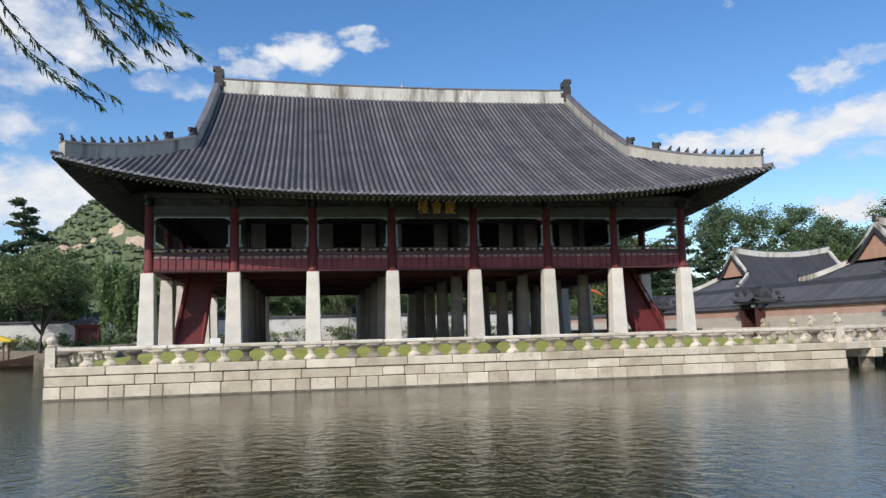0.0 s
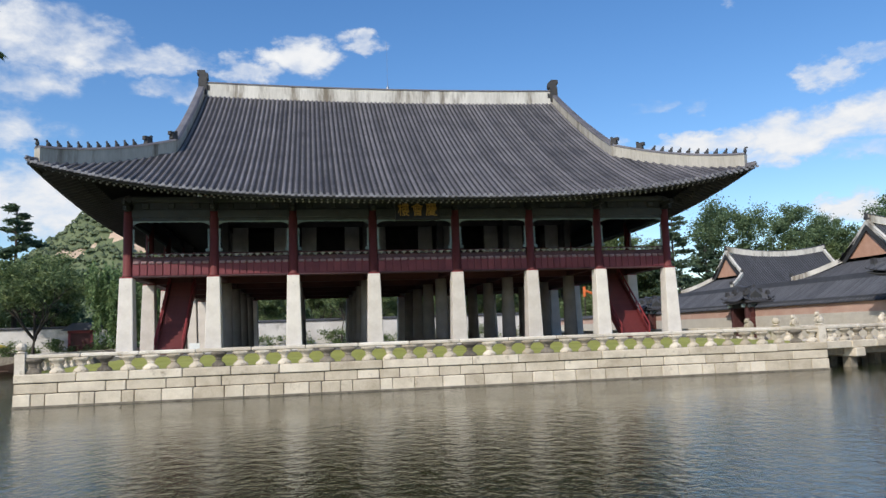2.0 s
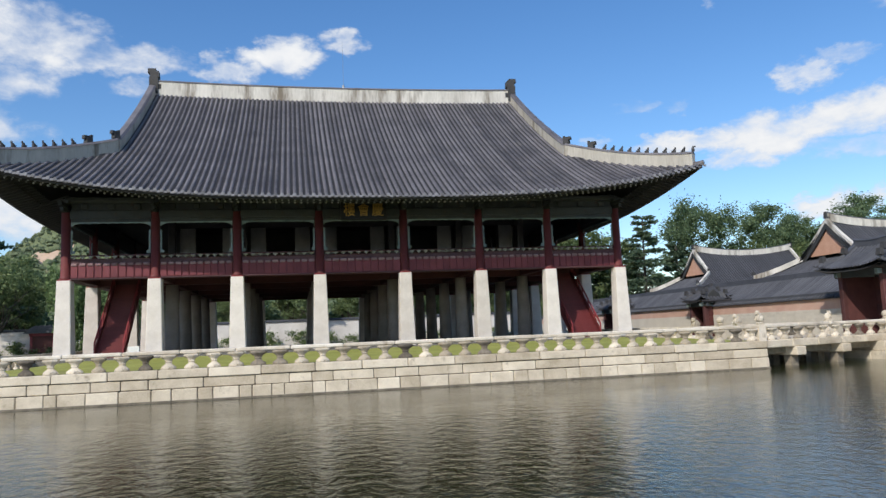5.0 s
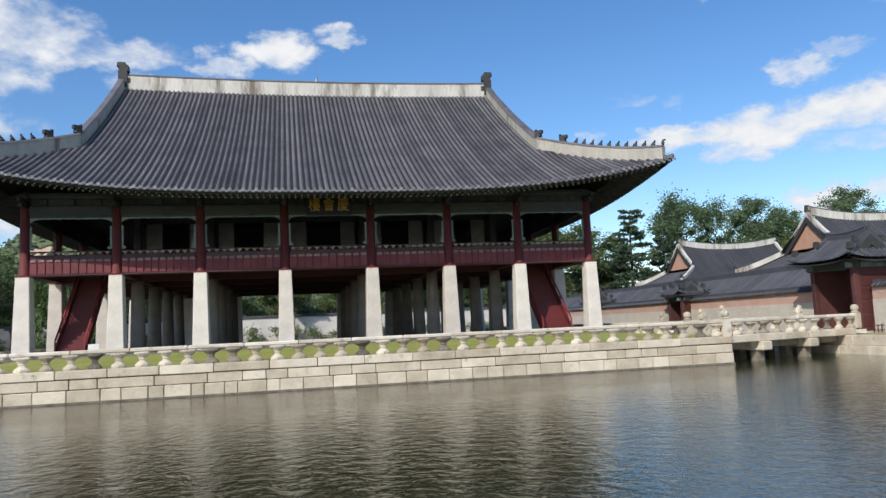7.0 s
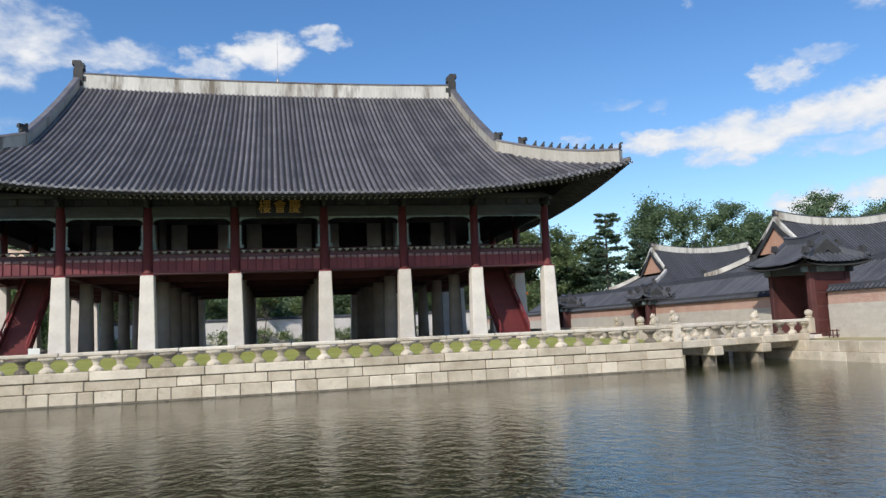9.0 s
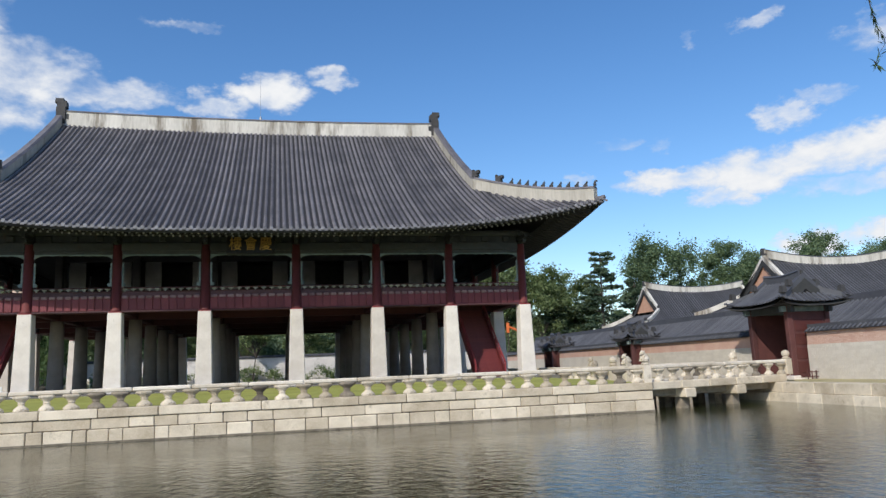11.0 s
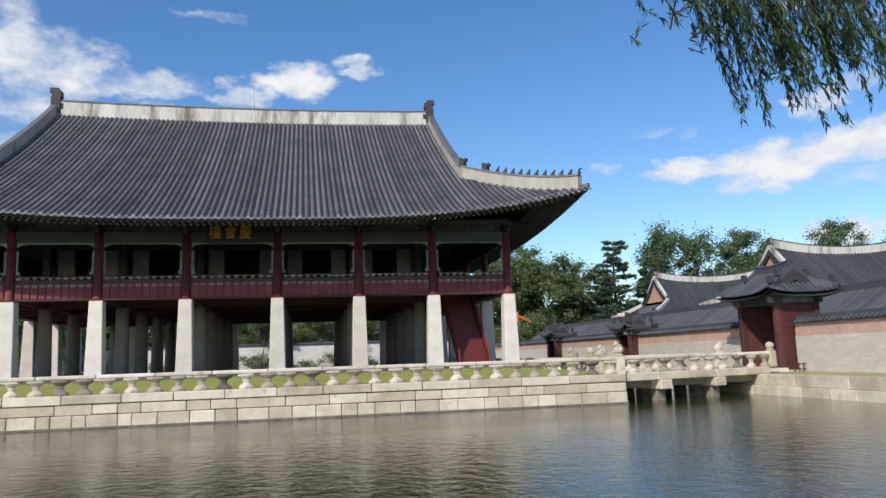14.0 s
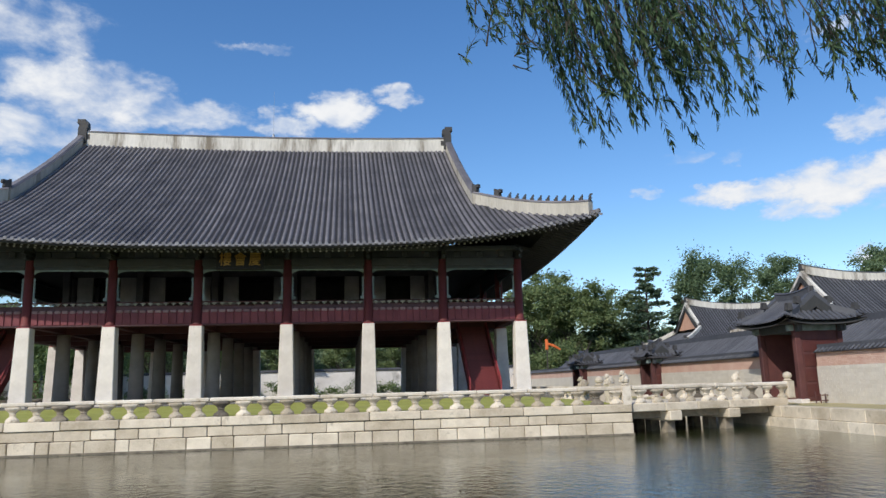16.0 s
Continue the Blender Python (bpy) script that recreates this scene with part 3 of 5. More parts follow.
def beast(x, y, z, rz, s=1.0, pedestal=0.0):
    """A squat carved guardian on a post."""
    bm = bmesh.new()
    if pedestal:
        box(bm, -0.24, 0.24, -0.24, 0.24, -pedestal / s, -0.02, taper=0.9)
    lathe(bm, [(0.17, -0.06), (0.24, 0.06), (0.23, 0.16), (0.17, 0.34), (0.10, 0.46)], 9, sx=1.3, sy=0.85)
    lathe(bm, [(0.07, 0), (0.14, 0.07), (0.145, 0.15), (0.10, 0.24), (0.04, 0.28)], 8, pose(0.13, 0, 0.34, 0, 22))
    box(bm, 0.22, 0.36, -0.07, 0.07, 0.36, 0.47, taper=0.8)
    for s_ in (-1, 1):
        tube(bm, [Vector((0.12, s_ * 0.11, 0.32)), Vector((0.25, s_ * 0.12, 0.12)), Vector((0.3, s_ * 0.12, -0.04))], [0.08, 0.065, 0.07], 6)
        box(bm, 0.06, 0.12, s_ * 0.1 - 0.025, s_ * 0.1 + 0.025, 0.54, 0.64, taper=0.5)
    tube(bm, [Vector((-0.25, 0, 0.02)), Vector((-0.33, 0, 0.2)), Vector((-0.24, 0, 0.38))], [0.05, 0.06, 0.03], 6)
    ob = part("stone_beast", bm, BALUSTER_STONE, m=pose(x, y, z, 0, 0, rz) @ Matrix.Diagonal((s, s, s, 1)))
    return tagged(ob, "small carved granite beast sitting on a balustrade post", "statue", "bridge beasts")


# bridge to the eastern gate
BA, BB = Vector((PX1, -11.6)), Vector((BANK_X + 0.85, -9.35))
WIDE = 5.2


def bridge():
    ob = new("stone_bridge")
    ang = math.atan2(BB.y - BA.y, BB.x - BA.x)
    ob.matrix_basis = Matrix.Translation((BA.x, BA.y, 0)) @ Matrix.Rotation(ang, 4, "Z")
    tagged(ob, "flat granite slab bridge on square stone piers", "bridge")
    L = (BB - BA).length
    n = 5
    for i in range(n):
        part("deck_slab", soft_box(L * i / n + 0.01, L * (i + 1) / n - 0.01, -0.25, WIDE + 0.25, 0.96, 1.36, 0.04), GRANITE_WALL, ob)
    for x in (L * 0.25, L * 0.62):
        part("cross_beam", soft_box(x - 0.36, x + 0.36, -0.36, WIDE + 0.36, 0.5, 0.96, 0.04), GRANITE_WALL, ob)
        # dark pier rows, extra ones added to fill the openings with shade
        for y in (0.1, 1.3, 2.5, 3.7, 4.6):
            part("pier", soft_box(x - 0.26, x + 0.26, y, y + 0.5, -0.9, 0.5, 0.03), GRANITE_DARK, ob)
    # beams added below the deck to darken its underside
    for y in (0.35, 1.5, 2.7, 3.9):
        part("deck_beam", soft_box(0.02, L - 0.02, y, y + 0.45, 0.62, 0.955, 0.02), GRANITE_DARK, ob)


bridge()
U = (BB - BA).normalized()
V = Vector((-U.y, U.x))
balustrade("stone_balustrade", BA + U * 0.15 - V * 0.05, BB + U * 0.3 - V * 0.05, "pale granite balustrade along the bridge edge", 5, z=1.36, post_a=False)
balustrade("stone_balustrade", BA + U * 0.15 + V * WIDE, BB + U * 0.3 + V * WIDE, "pale granite balustrade along the bridge's far edge", 6, z=1.36, post_a=False, post_b=False)
beast(PX1 - 0.2, PY0 + 0.22, 2.42, 200, 0.8)
q = BA + U * 0.15 + V * 1.7
beast(q.x, q.y, 2.3, 190, 0.8, 0.98)
q = BB + U * 0.3 + V * 3.7
beast(q.x, q.y, 2.3, 10, 0.8, 0.98)
beast(PX1 - 0.2, -5.6, 2.15, 190, 0.9)

# ---------- the pavilion ----------
pavilion = tagged(empty("pavilion", 0, 0, 0), "two-storey palace pavilion with grey tiled roof on stone columns", "pavilion")


def stone_columns():
    bm = soft_box(-0.49, 0.49, -0.49, 0.49, 0, 6.31 - 1.72, 0.035, taper=0.76)
    sq = as_mesh("stone_column", bm, GRANITE)
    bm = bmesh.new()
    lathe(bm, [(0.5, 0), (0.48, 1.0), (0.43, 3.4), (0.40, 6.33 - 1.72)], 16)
    rd = as_mesh("stone_column_round", bm, GRANITE_SHADED, True)
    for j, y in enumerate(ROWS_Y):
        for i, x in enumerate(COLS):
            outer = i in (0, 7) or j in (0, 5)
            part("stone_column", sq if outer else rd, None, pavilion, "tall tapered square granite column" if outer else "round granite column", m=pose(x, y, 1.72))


stone_columns()


def storey():
    """Floor beams, railing, posts, lintels and fretwork of the upper storey."""
    x0, x1, y0, y1 = COLS[0], COLS[-1], ROWS_Y[0], ROWS_Y[-1]
    bm = bmesh.new()
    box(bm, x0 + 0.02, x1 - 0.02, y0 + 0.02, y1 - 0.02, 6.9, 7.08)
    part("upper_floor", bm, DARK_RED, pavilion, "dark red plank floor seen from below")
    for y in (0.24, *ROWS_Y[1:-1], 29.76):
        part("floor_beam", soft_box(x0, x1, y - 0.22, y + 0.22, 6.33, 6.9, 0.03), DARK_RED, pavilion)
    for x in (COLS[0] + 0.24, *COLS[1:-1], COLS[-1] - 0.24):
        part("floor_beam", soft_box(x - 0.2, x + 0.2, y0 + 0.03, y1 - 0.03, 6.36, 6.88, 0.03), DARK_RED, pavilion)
    # fronts: (start, direction, bays) on the four sides
    sides = [("s", COLS, lambda u, o: pose(u, y0 - o, 0)), ("n", COLS, lambda u, o: pose(u, y1 + o, 0, 0, 0, 180)),
             ("w", ROWS_Y, lambda u, o: pose(x0 - o, u, 0, 0, 0, -90)), ("e", ROWS_Y, lambda u, o: pose(x1 + o, u, 0, 0, 0, 90))]
    post = bmesh.new()
    lathe(post, [(0.31, 6.33), (0.31, 6.5), (0.27, 6.52), (0.26, 10.3)], 14)
    post = as_mesh("red_post", post, POST_RED, True)
    block = as_mesh("corbel", soft_box(-0.36, 0.36, -0.36, 0.36, 6.28, 6.36, 0.02), RED)
    lotus = bmesh.new()
    lathe(lotus, [(0.04, 0), (0.045, 0.05), (0.14, 0.11), (0.16, 0.14), (0.07, 0.17)], 8)
    lotus = as_mesh("lotus_stub", lotus, LOTUS)
    for key, marks, place in sides:
        for u in marks:
            if key in "sn" or u not in (y0, y1):
                part("red_post", post, None, pavilion, "red painted round wooden post", m=place(u, 0))
                part("post_foot", block, None, pavilion, m=place(u, 0))
        for a, b in zip(marks, marks[1:]):
            mid, half = (a + b) / 2, (b - a) / 2 - 0.27
            m = place(mid, 0.0)
            # red apron of planks under the railing
            n = 10
            apron = part("apron", soft_box(-half, half, -0.06, 0.1, 6.38, 7.22, 0.01), APRON_RED, pavilion, "red plank apron under the railing", m=m)
            for i in range(n):
                w = 2 * half / n
                part("apron_plank", soft_box(-half + w * i + 0.035, -half + w * (i + 1) - 0.035, -0.12, -0.05, 6.46, 7.1, 0.012), APRON_RED, apron)
                part("cloud_board", soft_box(-half + w * i + 0.05, -half + w * (i + 1) - 0.05, -0.15, -0.02, 7.13, 7.3, 0.04), FADED, apron, "faded pinkish carved board")
            part("apron_moulding", soft_box(-half, half, -0.16, 0.1, 6.34, 6.43, 0.02), RAIL_DARK, apron)
            rail = part("railing", soft_box(-half, half, -0.03, 0.05, 7.23, 7.52, 0.01), RAIL_DARK, pavilion, "dark red railing with pale lotus stubs", m=m)
            part("hand_rail", soft_box(-half, half, -0.16, -0.02, 7.70, 7.78, 0.03), RAIL_DARK, rail)
            part("lower_rail", soft_box(-half, half, -0.1, 0.06, 7.52, 7.57, 0.02), RAIL_DARK, rail)
            for i in range(10):
                part("lotus_stub", lotus, None, rail, m=pose(-half + 2 * half * (i + 0.5) / 10, -0.09, 7.55))
            # lintel and carved fret round the opening
            lin = part("lintel", soft_box(-half - 0.05, half + 0.05, -0.16, 0.16, 9.92, 10.42, 0.03), GREEN, pavilion, "dark green painted lintel beam", m=m)
            part("lower_lintel", soft_box(-half, half, -0.1, 0.1, 9.72, 9.92, 0.02), GREEN, lin)
            k = 26
            under = []
            for i in range(k + 1):
                e = min(i, k - i)
                under.append((-half + 2 * half * i / k, 9.74 - ((0.30, 0.18, 0.12, 0.10)[e] if e < 4 else 0.085 + 0.03 * (i % 3 == 0))))
            bm = bmesh.new()
            plate(bm, [(-half, 9.75), *under, (half, 9.75)], -0.06, -0.01)
            part("fret_valance", bm, TEAL, lin, "faded pale teal carved fret")
            for s in (-1, 1):
                edge = [(s * (half - 0.075 - 0.05 * (i % 2) - (0.12 if i < 2 else 0)), 7.86 + i * 0.115) for i in range(13)]
                bm = bmesh.new()
                plate(bm, [(s * half, 7.86), *edge, (s * half, 7.86 + 12 * 0.115)], -0.06, -0.01)
                part("fret_bracket", bm, TEAL, lin, "faded pale teal carved fret")
            # board wall and block frieze above the lintel
            part("frieze", soft_box(-half, half, -0.02, 0.1, 10.42, 11.25, 0.01), GREEN, lin)
            for i in range(3):
                x = -half + 2 * half * (i + 0.5) / 3
                part("frieze_block", soft_box(x - 0.2, x + 0.2, -0.14, 0.02, 10.46, 10.82, 0.05), GREEN, lin)
            part("purlin", soft_box(-half - 0.3, half + 0.3, -0.3, 0.12, 10.86, 11.2, 0.08), GREEN, lin)
        for u in marks:
            if key in "sn" or u not in (y0, y1):
                bm = bmesh.new()
                box(bm, -0.1, 0.1, -0.95, 0.25, 10.28, 10.5)
                box(bm, -0.1, 0.1, -1.25, 0.25, 10.56, 10.78)
                box(bm, -0.24, 0.24, -0.5, 0.3, 10.8, 10.98)
                part("bracket", bm, GREEN, pavilion, "dark green winged bracket", m=place(u, 0))
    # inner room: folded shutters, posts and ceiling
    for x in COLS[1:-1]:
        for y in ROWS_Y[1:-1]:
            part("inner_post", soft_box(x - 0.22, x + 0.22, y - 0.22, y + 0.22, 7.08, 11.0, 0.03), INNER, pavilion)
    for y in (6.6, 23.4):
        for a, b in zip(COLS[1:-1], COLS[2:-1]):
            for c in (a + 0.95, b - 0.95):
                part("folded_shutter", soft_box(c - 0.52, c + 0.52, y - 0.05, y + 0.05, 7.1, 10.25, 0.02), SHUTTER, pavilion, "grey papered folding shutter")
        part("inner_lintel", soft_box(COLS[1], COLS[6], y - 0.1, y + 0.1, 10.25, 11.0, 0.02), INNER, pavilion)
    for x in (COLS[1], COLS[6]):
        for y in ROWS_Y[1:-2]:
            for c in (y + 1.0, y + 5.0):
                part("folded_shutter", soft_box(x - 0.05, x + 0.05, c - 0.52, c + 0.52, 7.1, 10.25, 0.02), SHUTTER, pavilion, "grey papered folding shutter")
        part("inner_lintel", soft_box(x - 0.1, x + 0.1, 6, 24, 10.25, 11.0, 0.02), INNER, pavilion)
    # added screens that shut the middle of the room and keep daylight out
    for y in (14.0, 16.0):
        part("light_block_screen", soft_box(COLS[1], COLS[6], y - 0.06, y + 0.06, 7.08, 11.0, 0.02), INNER, pavilion)
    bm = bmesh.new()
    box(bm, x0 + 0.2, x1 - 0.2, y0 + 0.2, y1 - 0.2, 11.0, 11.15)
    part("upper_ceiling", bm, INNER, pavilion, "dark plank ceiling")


storey()


def stair(x, w):
    ob = tagged(empty("wooden_stair", x, 0.9, 1.72), "steep red painted wooden stair up to the upper floor", "stair", "pavilion stairs")
    n, rise, run = 22, 5.2 / 22, 5.6 / 22
    # treads in a darker red paint shade lines between the lit risers
    tread = as_mesh("tread", soft_box(-w / 2 + 0.08, w / 2 - 0.08, 0, run + 0.05, rise - 0.06, rise, 0.01), DARK_RED)
    riser = as_mesh("riser", soft_box(-w / 2 + 0.08, w / 2 - 0.08, run - 0.01, run + 0.03, 0, rise, 0.005), RED_BRIGHT)
    for i in range(n):
        part("tread", tread, None, ob, m=pose(0, run * i, rise * i))
        part("riser", riser, None, ob, m=pose(0, run * (i - 1), rise * i))
    for s in (-1, 1):
        bm = bmesh.new()
        ps = [Vector((s * w / 2, 0, 0.05)), Vector((s * w / 2, 5.6, 5.2))]
        sweep(bm, ps, 0.1, -0.25, 0.42)
        part("stringer", bm, RED_BRIGHT, ob)
        bm = bmesh.new()
        sweep(bm, [p + Vector((0, 0, 0.85)) for p in ps], 0.09, -0.05, 0.05)
        part("hand_rail", bm, RED, ob)
        for i in range(7):
            part("rail_post", soft_box(s * w / 2 - 0.04, s * w / 2 + 0.04, 5.6 * i / 6 - 0.04, 5.6 * i / 6 + 0.04, 5.2 * i / 6 + 0.3, 5.2 * i / 6 + 0.88, 0.008), RED, ob)


stair(-15.02, 1.6)
stair(15.05, 2.0)

# roof
R = Roof(21.2, YR + 4.72, 10.47, 22.3, 15.15, 7.45, 1.82, 0.5, bow_x=1.0)
roof = part("roof", soft_box(-15.0, 15.0, -0.3, 0.3, 20.5, 22.0, 0.05), INNER, pavilion, "great hipped and gabled roof of grey tiles", m=pose(0, YR, 0))
roof_sheets(R, roof, TILE_BED_SHADE, RAFTER, 0.13)
PITCH = 0.355


def pavilion_roof():
    n = int(R.xe * 2 / PITCH)
    for i in range(n + 1):
        x = (i - n / 2) * PITCH
        top = R.front_top(x)
        steps = max(2, int((top - R.eave_y(x)) / 0.42))
        v, f = [], []
        add_tiles(v, f, tile_path(R, "front", x, steps), Vector((1, 0, 0)), 0.108)
        part("tile_rib", mesh_of("tile_rib", v, f, TILE), None, roof)
    cap = bmesh.new()
    lathe(cap, [(0.105, 0), (0.112, 0.03), (0.09, 0.05)], 10, pose(0, 0, 0, 90))
    cap = as_mesh("end_tile", cap, TILE_END)
    drip = as_mesh("drip_tile", soft_box(-0.1, 0.1, -0.03, 0.0, -0.14, 0.0, 0.02), TILE_END)
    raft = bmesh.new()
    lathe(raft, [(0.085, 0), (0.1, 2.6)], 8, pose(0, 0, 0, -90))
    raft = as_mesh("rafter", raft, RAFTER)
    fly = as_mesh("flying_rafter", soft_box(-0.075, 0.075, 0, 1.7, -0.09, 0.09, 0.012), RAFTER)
    rend = bmesh.new()
    lathe(rend, [(0.058, 0), (0.058, 0.012)], 8, pose(0, 0, 0, 90))
    rend = as_mesh("rafter_end", rend, RAFTER_END)
    fend = as_mesh("flying_end", soft_box(-0.045, 0.045, -0.012, 0, -0.055, 0.055, 0.004), RAFTER_END)
    for i in range(n + 1):
        x = (i - n / 2) * PITCH
        y, z = R.eave_y(x), R.front(x, R.eave_y(x))
        part("end_tile", cap, None, roof, m=pose(x, y - 0.02, z + 0.04))
        part("drip_tile", drip, None, roof, m=pose(x + PITCH / 2, y - 0.02, z + 0.02))
        if abs(x) < 20.6:
            fan = max(0.0, abs(x) - 15.5) / 5 * 40 * (1 if x > 0 else -1)
            for me, en, back, down, tilt in ((fly, fend, 0.30, 0.27, 14), (raft, rend, 1.0, 0.50, 20)):
                o = part("flying_rafter" if me is fly else "rafter", me, None, roof, m=pose(x * (1 - back * 0.004), y + back, z + back * 0.28 - down, tilt, 0, fan) @ Matrix.Diagonal((1, 1 if abs(x) < 15 else max(0.25, (21.2 - abs(x)) / 6.2), 1, 1)))
                part("painted_end", en, None, roof, m=o.matrix_basis @ Matrix.Translation((0, -0.002, 0)))
    # the two side slopes and the back, seen little or not at all
    v, f = [], []
    m = int(R.ye * 2 / PITCH)
    for j in range(m + 1):
        y = (j - m / 2) * PITCH
        for s in (-1, 1):
            pts = tile_path(R, "side", y, 14)
            add_tiles(v, f, mirrored(pts, s, 1), Vector((0, 1, 0)), 0.108, False)
    for i in range(n + 1):
        add_tiles(v, f, mirrored(tile_path(R, "front", (i - n / 2) * PITCH, 16), 1, -1), Vector((1, 0, 0)), 0.108, False)
    tagged(part("far_tile_rows", mesh_of("far_tile_rows", v, f, TILE), None, roof), kind="stuff")
    bm = bmesh.new()
    for j in range(m + 1):
        y = (j - m / 2) * PITCH
        if abs(y) > R.ye - 0.8:
            continue
        for s in (-1, 1):
            x, z = R.eave_x(y), R.side(R.eave_x(y), y)
            box(bm, -0.07, 0.07, 0, 1.8, -0.08, 0.08, pose(s * (x - 0.3), y, z - 0.24, 14, 0, 90 * s))
            box(bm, -0.08, 0.08, 0, 2.2 if abs(y) < 14 else 0.6, -0.08, 0.08, pose(s * (x - 1.05), y, z - 0.24, 18, 0, 90 * s))
    tagged(part("far_rafter", bm, RAFTER, roof), kind="stuff")
    # fascia under the tiles
    xs = [R.xe * (2 * i / 60 - 1) for i in range(61)]
    ys = [R.ye * (2 * i / 60 - 1) for i in range(61)]
    for s in (-1, 1):
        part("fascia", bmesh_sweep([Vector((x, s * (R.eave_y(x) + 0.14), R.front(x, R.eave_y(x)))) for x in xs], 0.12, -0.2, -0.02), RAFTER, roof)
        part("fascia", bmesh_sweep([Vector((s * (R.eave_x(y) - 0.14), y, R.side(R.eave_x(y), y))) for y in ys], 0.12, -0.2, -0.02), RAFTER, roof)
    # ridges of plaster with tile copings
    xs = [R.xg * (2 * i / 30 - 1) for i in range(31)]
    main = [Vector((x, 0, R.front(x, 0))) for x in xs]
    ridge = part("main_ridge", bmesh_sweep(main, 0.5, -0.3, 1.0), PLASTER, roof, "whitewashed main ridge with water stains")
    part("ridge_coping", bmesh_sweep(main, 0.62, 1.0, 1.14, 0.6), TILE, roof)
    v, f = [], []
    for sgn in (-1, 1):
        for fy in (-1, 1):
            desc = []
            for i in range(15):
                y = -(R.ye - R.sb) * (1 - i / 14) - 0.0
                desc.append(Vector((R.xg * sgn, y * -fy if fy > 0 else y, R.front(R.xg, y))))
            part("descending_ridge", bmesh_sweep(desc, 0.5, -0.3, 0.75), PLASTER_GREY, roof, "grey plastered descending ridge")
            part("ridge_coping", bmesh_sweep(desc, 0.6, 0.75, 0.9, 0.6), TILE, roof)
            hp = mirrored(hip_points(R), sgn, -fy if fy > 0 else 1)
            part("hip_ridge", bmesh_sweep(hp, 0.5, -0.3, 0.72), PLASTER_GREY, roof, "grey plastered hip ridge")
            part("ridge_coping", bmesh_sweep(hp, 0.6, 0.72, 0.86, 0.6), TILE, roof)
            tip = hp[-1]
            out = (hp[-1] - hp[-3]).normalized()
            bm = bmesh.new()
            tube(bm, [tip - out * 0.6 - Vector((0, 0, 0.02)), tip + out * 0.3 + Vector((0, 0, 0.05)), tip + out * 0.62 + Vector((0, 0, 0.2))], (0.2, 0.19, 0.12), 8)
            part("corner_tile", bm, TILE, roof)
            # heads at the ridge feet
            for p, k in ((desc[0], 0.85), (hp[3], 0.8)):
                bm = bmesh.new()
                box(bm, -0.28, 0.28, -0.22, 0.22, 0, 0.42, taper=0.85)
                box(bm, -0.12, 0.44, -0.16, 0.16, 0.3, 0.58)
                box(bm, -0.3, -0.14, -0.12, 0.12, 0.36, 0.72)
                part("dragon_head", bm, FIGURE, roof, m=Matrix.Translation(p + Vector((0, 0, k))) @ Matrix.Rotation(math.atan2(out.y, out.x), 4, "Z") @ Matrix.Diagonal((0.8, 0.8, 0.8, 1)))
            # line of small guardian figures
            for i in range(11):
                q = 4.6 + (len(hp) - 1 - 4.6) * i / 10
                k = min(int(q), len(hp) - 2)
                p = hp[k].lerp(hp[k + 1], q - k)
                o = part("ridge_figure", FIG_BIRD if i == 10 else FIG, None, roof, m=Matrix.Translation(p + Vector((0, 0, 0.84))) @ Matrix.Rotation(math.atan2(out.y, out.x), 4, "Z") @ Matrix.Diagonal((0.85, 0.85, 0.85, 1)))
        # gable of boards and the great ridge-end tile
        bm = bmesh.new()
        k = 12
        pts = [(y, R.front(R.xg, -abs(y))) for y in [(-1 + 2 * i / k) * (R.ye - R.sb) for i in range(k + 1)]]
        low = min(z for _, z in pts)
        for (ya, za), (yb, zb) in zip(pts, pts[1:]):
            vs = [bm.verts.new((sgn * (R.xg - 0.2), y, z)) for y, z in ((ya, low - 0.6), (yb, low - 0.6), (yb, zb), (ya, za))]
            bm.faces.new(vs)
        part("gable_wall", bm, GABLE_BRICK, roof)
        bm = bmesh.new()
        box(bm, -0.34, 0.34, -0.36, 0.36, -0.1, 1.25)
        box(bm, -0.42, 0.30, -0.33, 0.33, 1.25, 1.75, taper=0.92)
        box(bm, -0.58, -0.2, -0.26, 0.26, 0.25, 0.7)
        box(bm, -0.2, 0.46, -0.3, 0.3, 1.62, 1.98, taper=0.9)
        part("ridge_end_tile", bm, FIGURE, roof, "dark grey clay ridge-end ornament", m=pose(sgn * (R.xg - 0.1), 0, R.front(R.xg, 0) + 0.1, 0, 0, 0 if sgn > 0 else 180))


def bmesh_sweep(pts, w, lo, hi, top=1.0):
    bm = bmesh.new()
    sweep(bm, pts, w, lo, hi, top)
    return bm


def figure_mesh(bird):
    bm = bmesh.new()
    if bird:
        lathe(bm, [(0.07, 0), (0.13, 0.14), (0.1, 0.3), (0.04, 0.42)], 7)
        box(bm, 0.0, 0.2, -0.05, 0.05, 0.36, 0.46)
    else:
        lathe(bm, [(0.1, 0), (0.11, 0.1), (0.1, 0.26), (0.05, 0.34)], 7, sx=1.2)
        lathe(bm, [(0.04, 0), (0.08, 0.06), (0.07, 0.13), (0.03, 0.18)], 6, Matrix.Translation((0.08, 0, 0.28)))
        box(bm, -0.22, -0.1, -0.04, 0.04, 0.0, 0.22)
    return as_mesh("ridge_figure", bm, FIGURE)


FIG, FIG_BIRD = figure_mesh(False), figure_mesh(True)
pavilion_roof()
bm = bmesh.new()
lathe(bm, [(0.014, 0), (0.011, 3.0), (0.006, 4.2)], 6)
lathe(bm, [(0.12, 0.0), (0.12, 0.2), (0.05, 0.35)], 8)
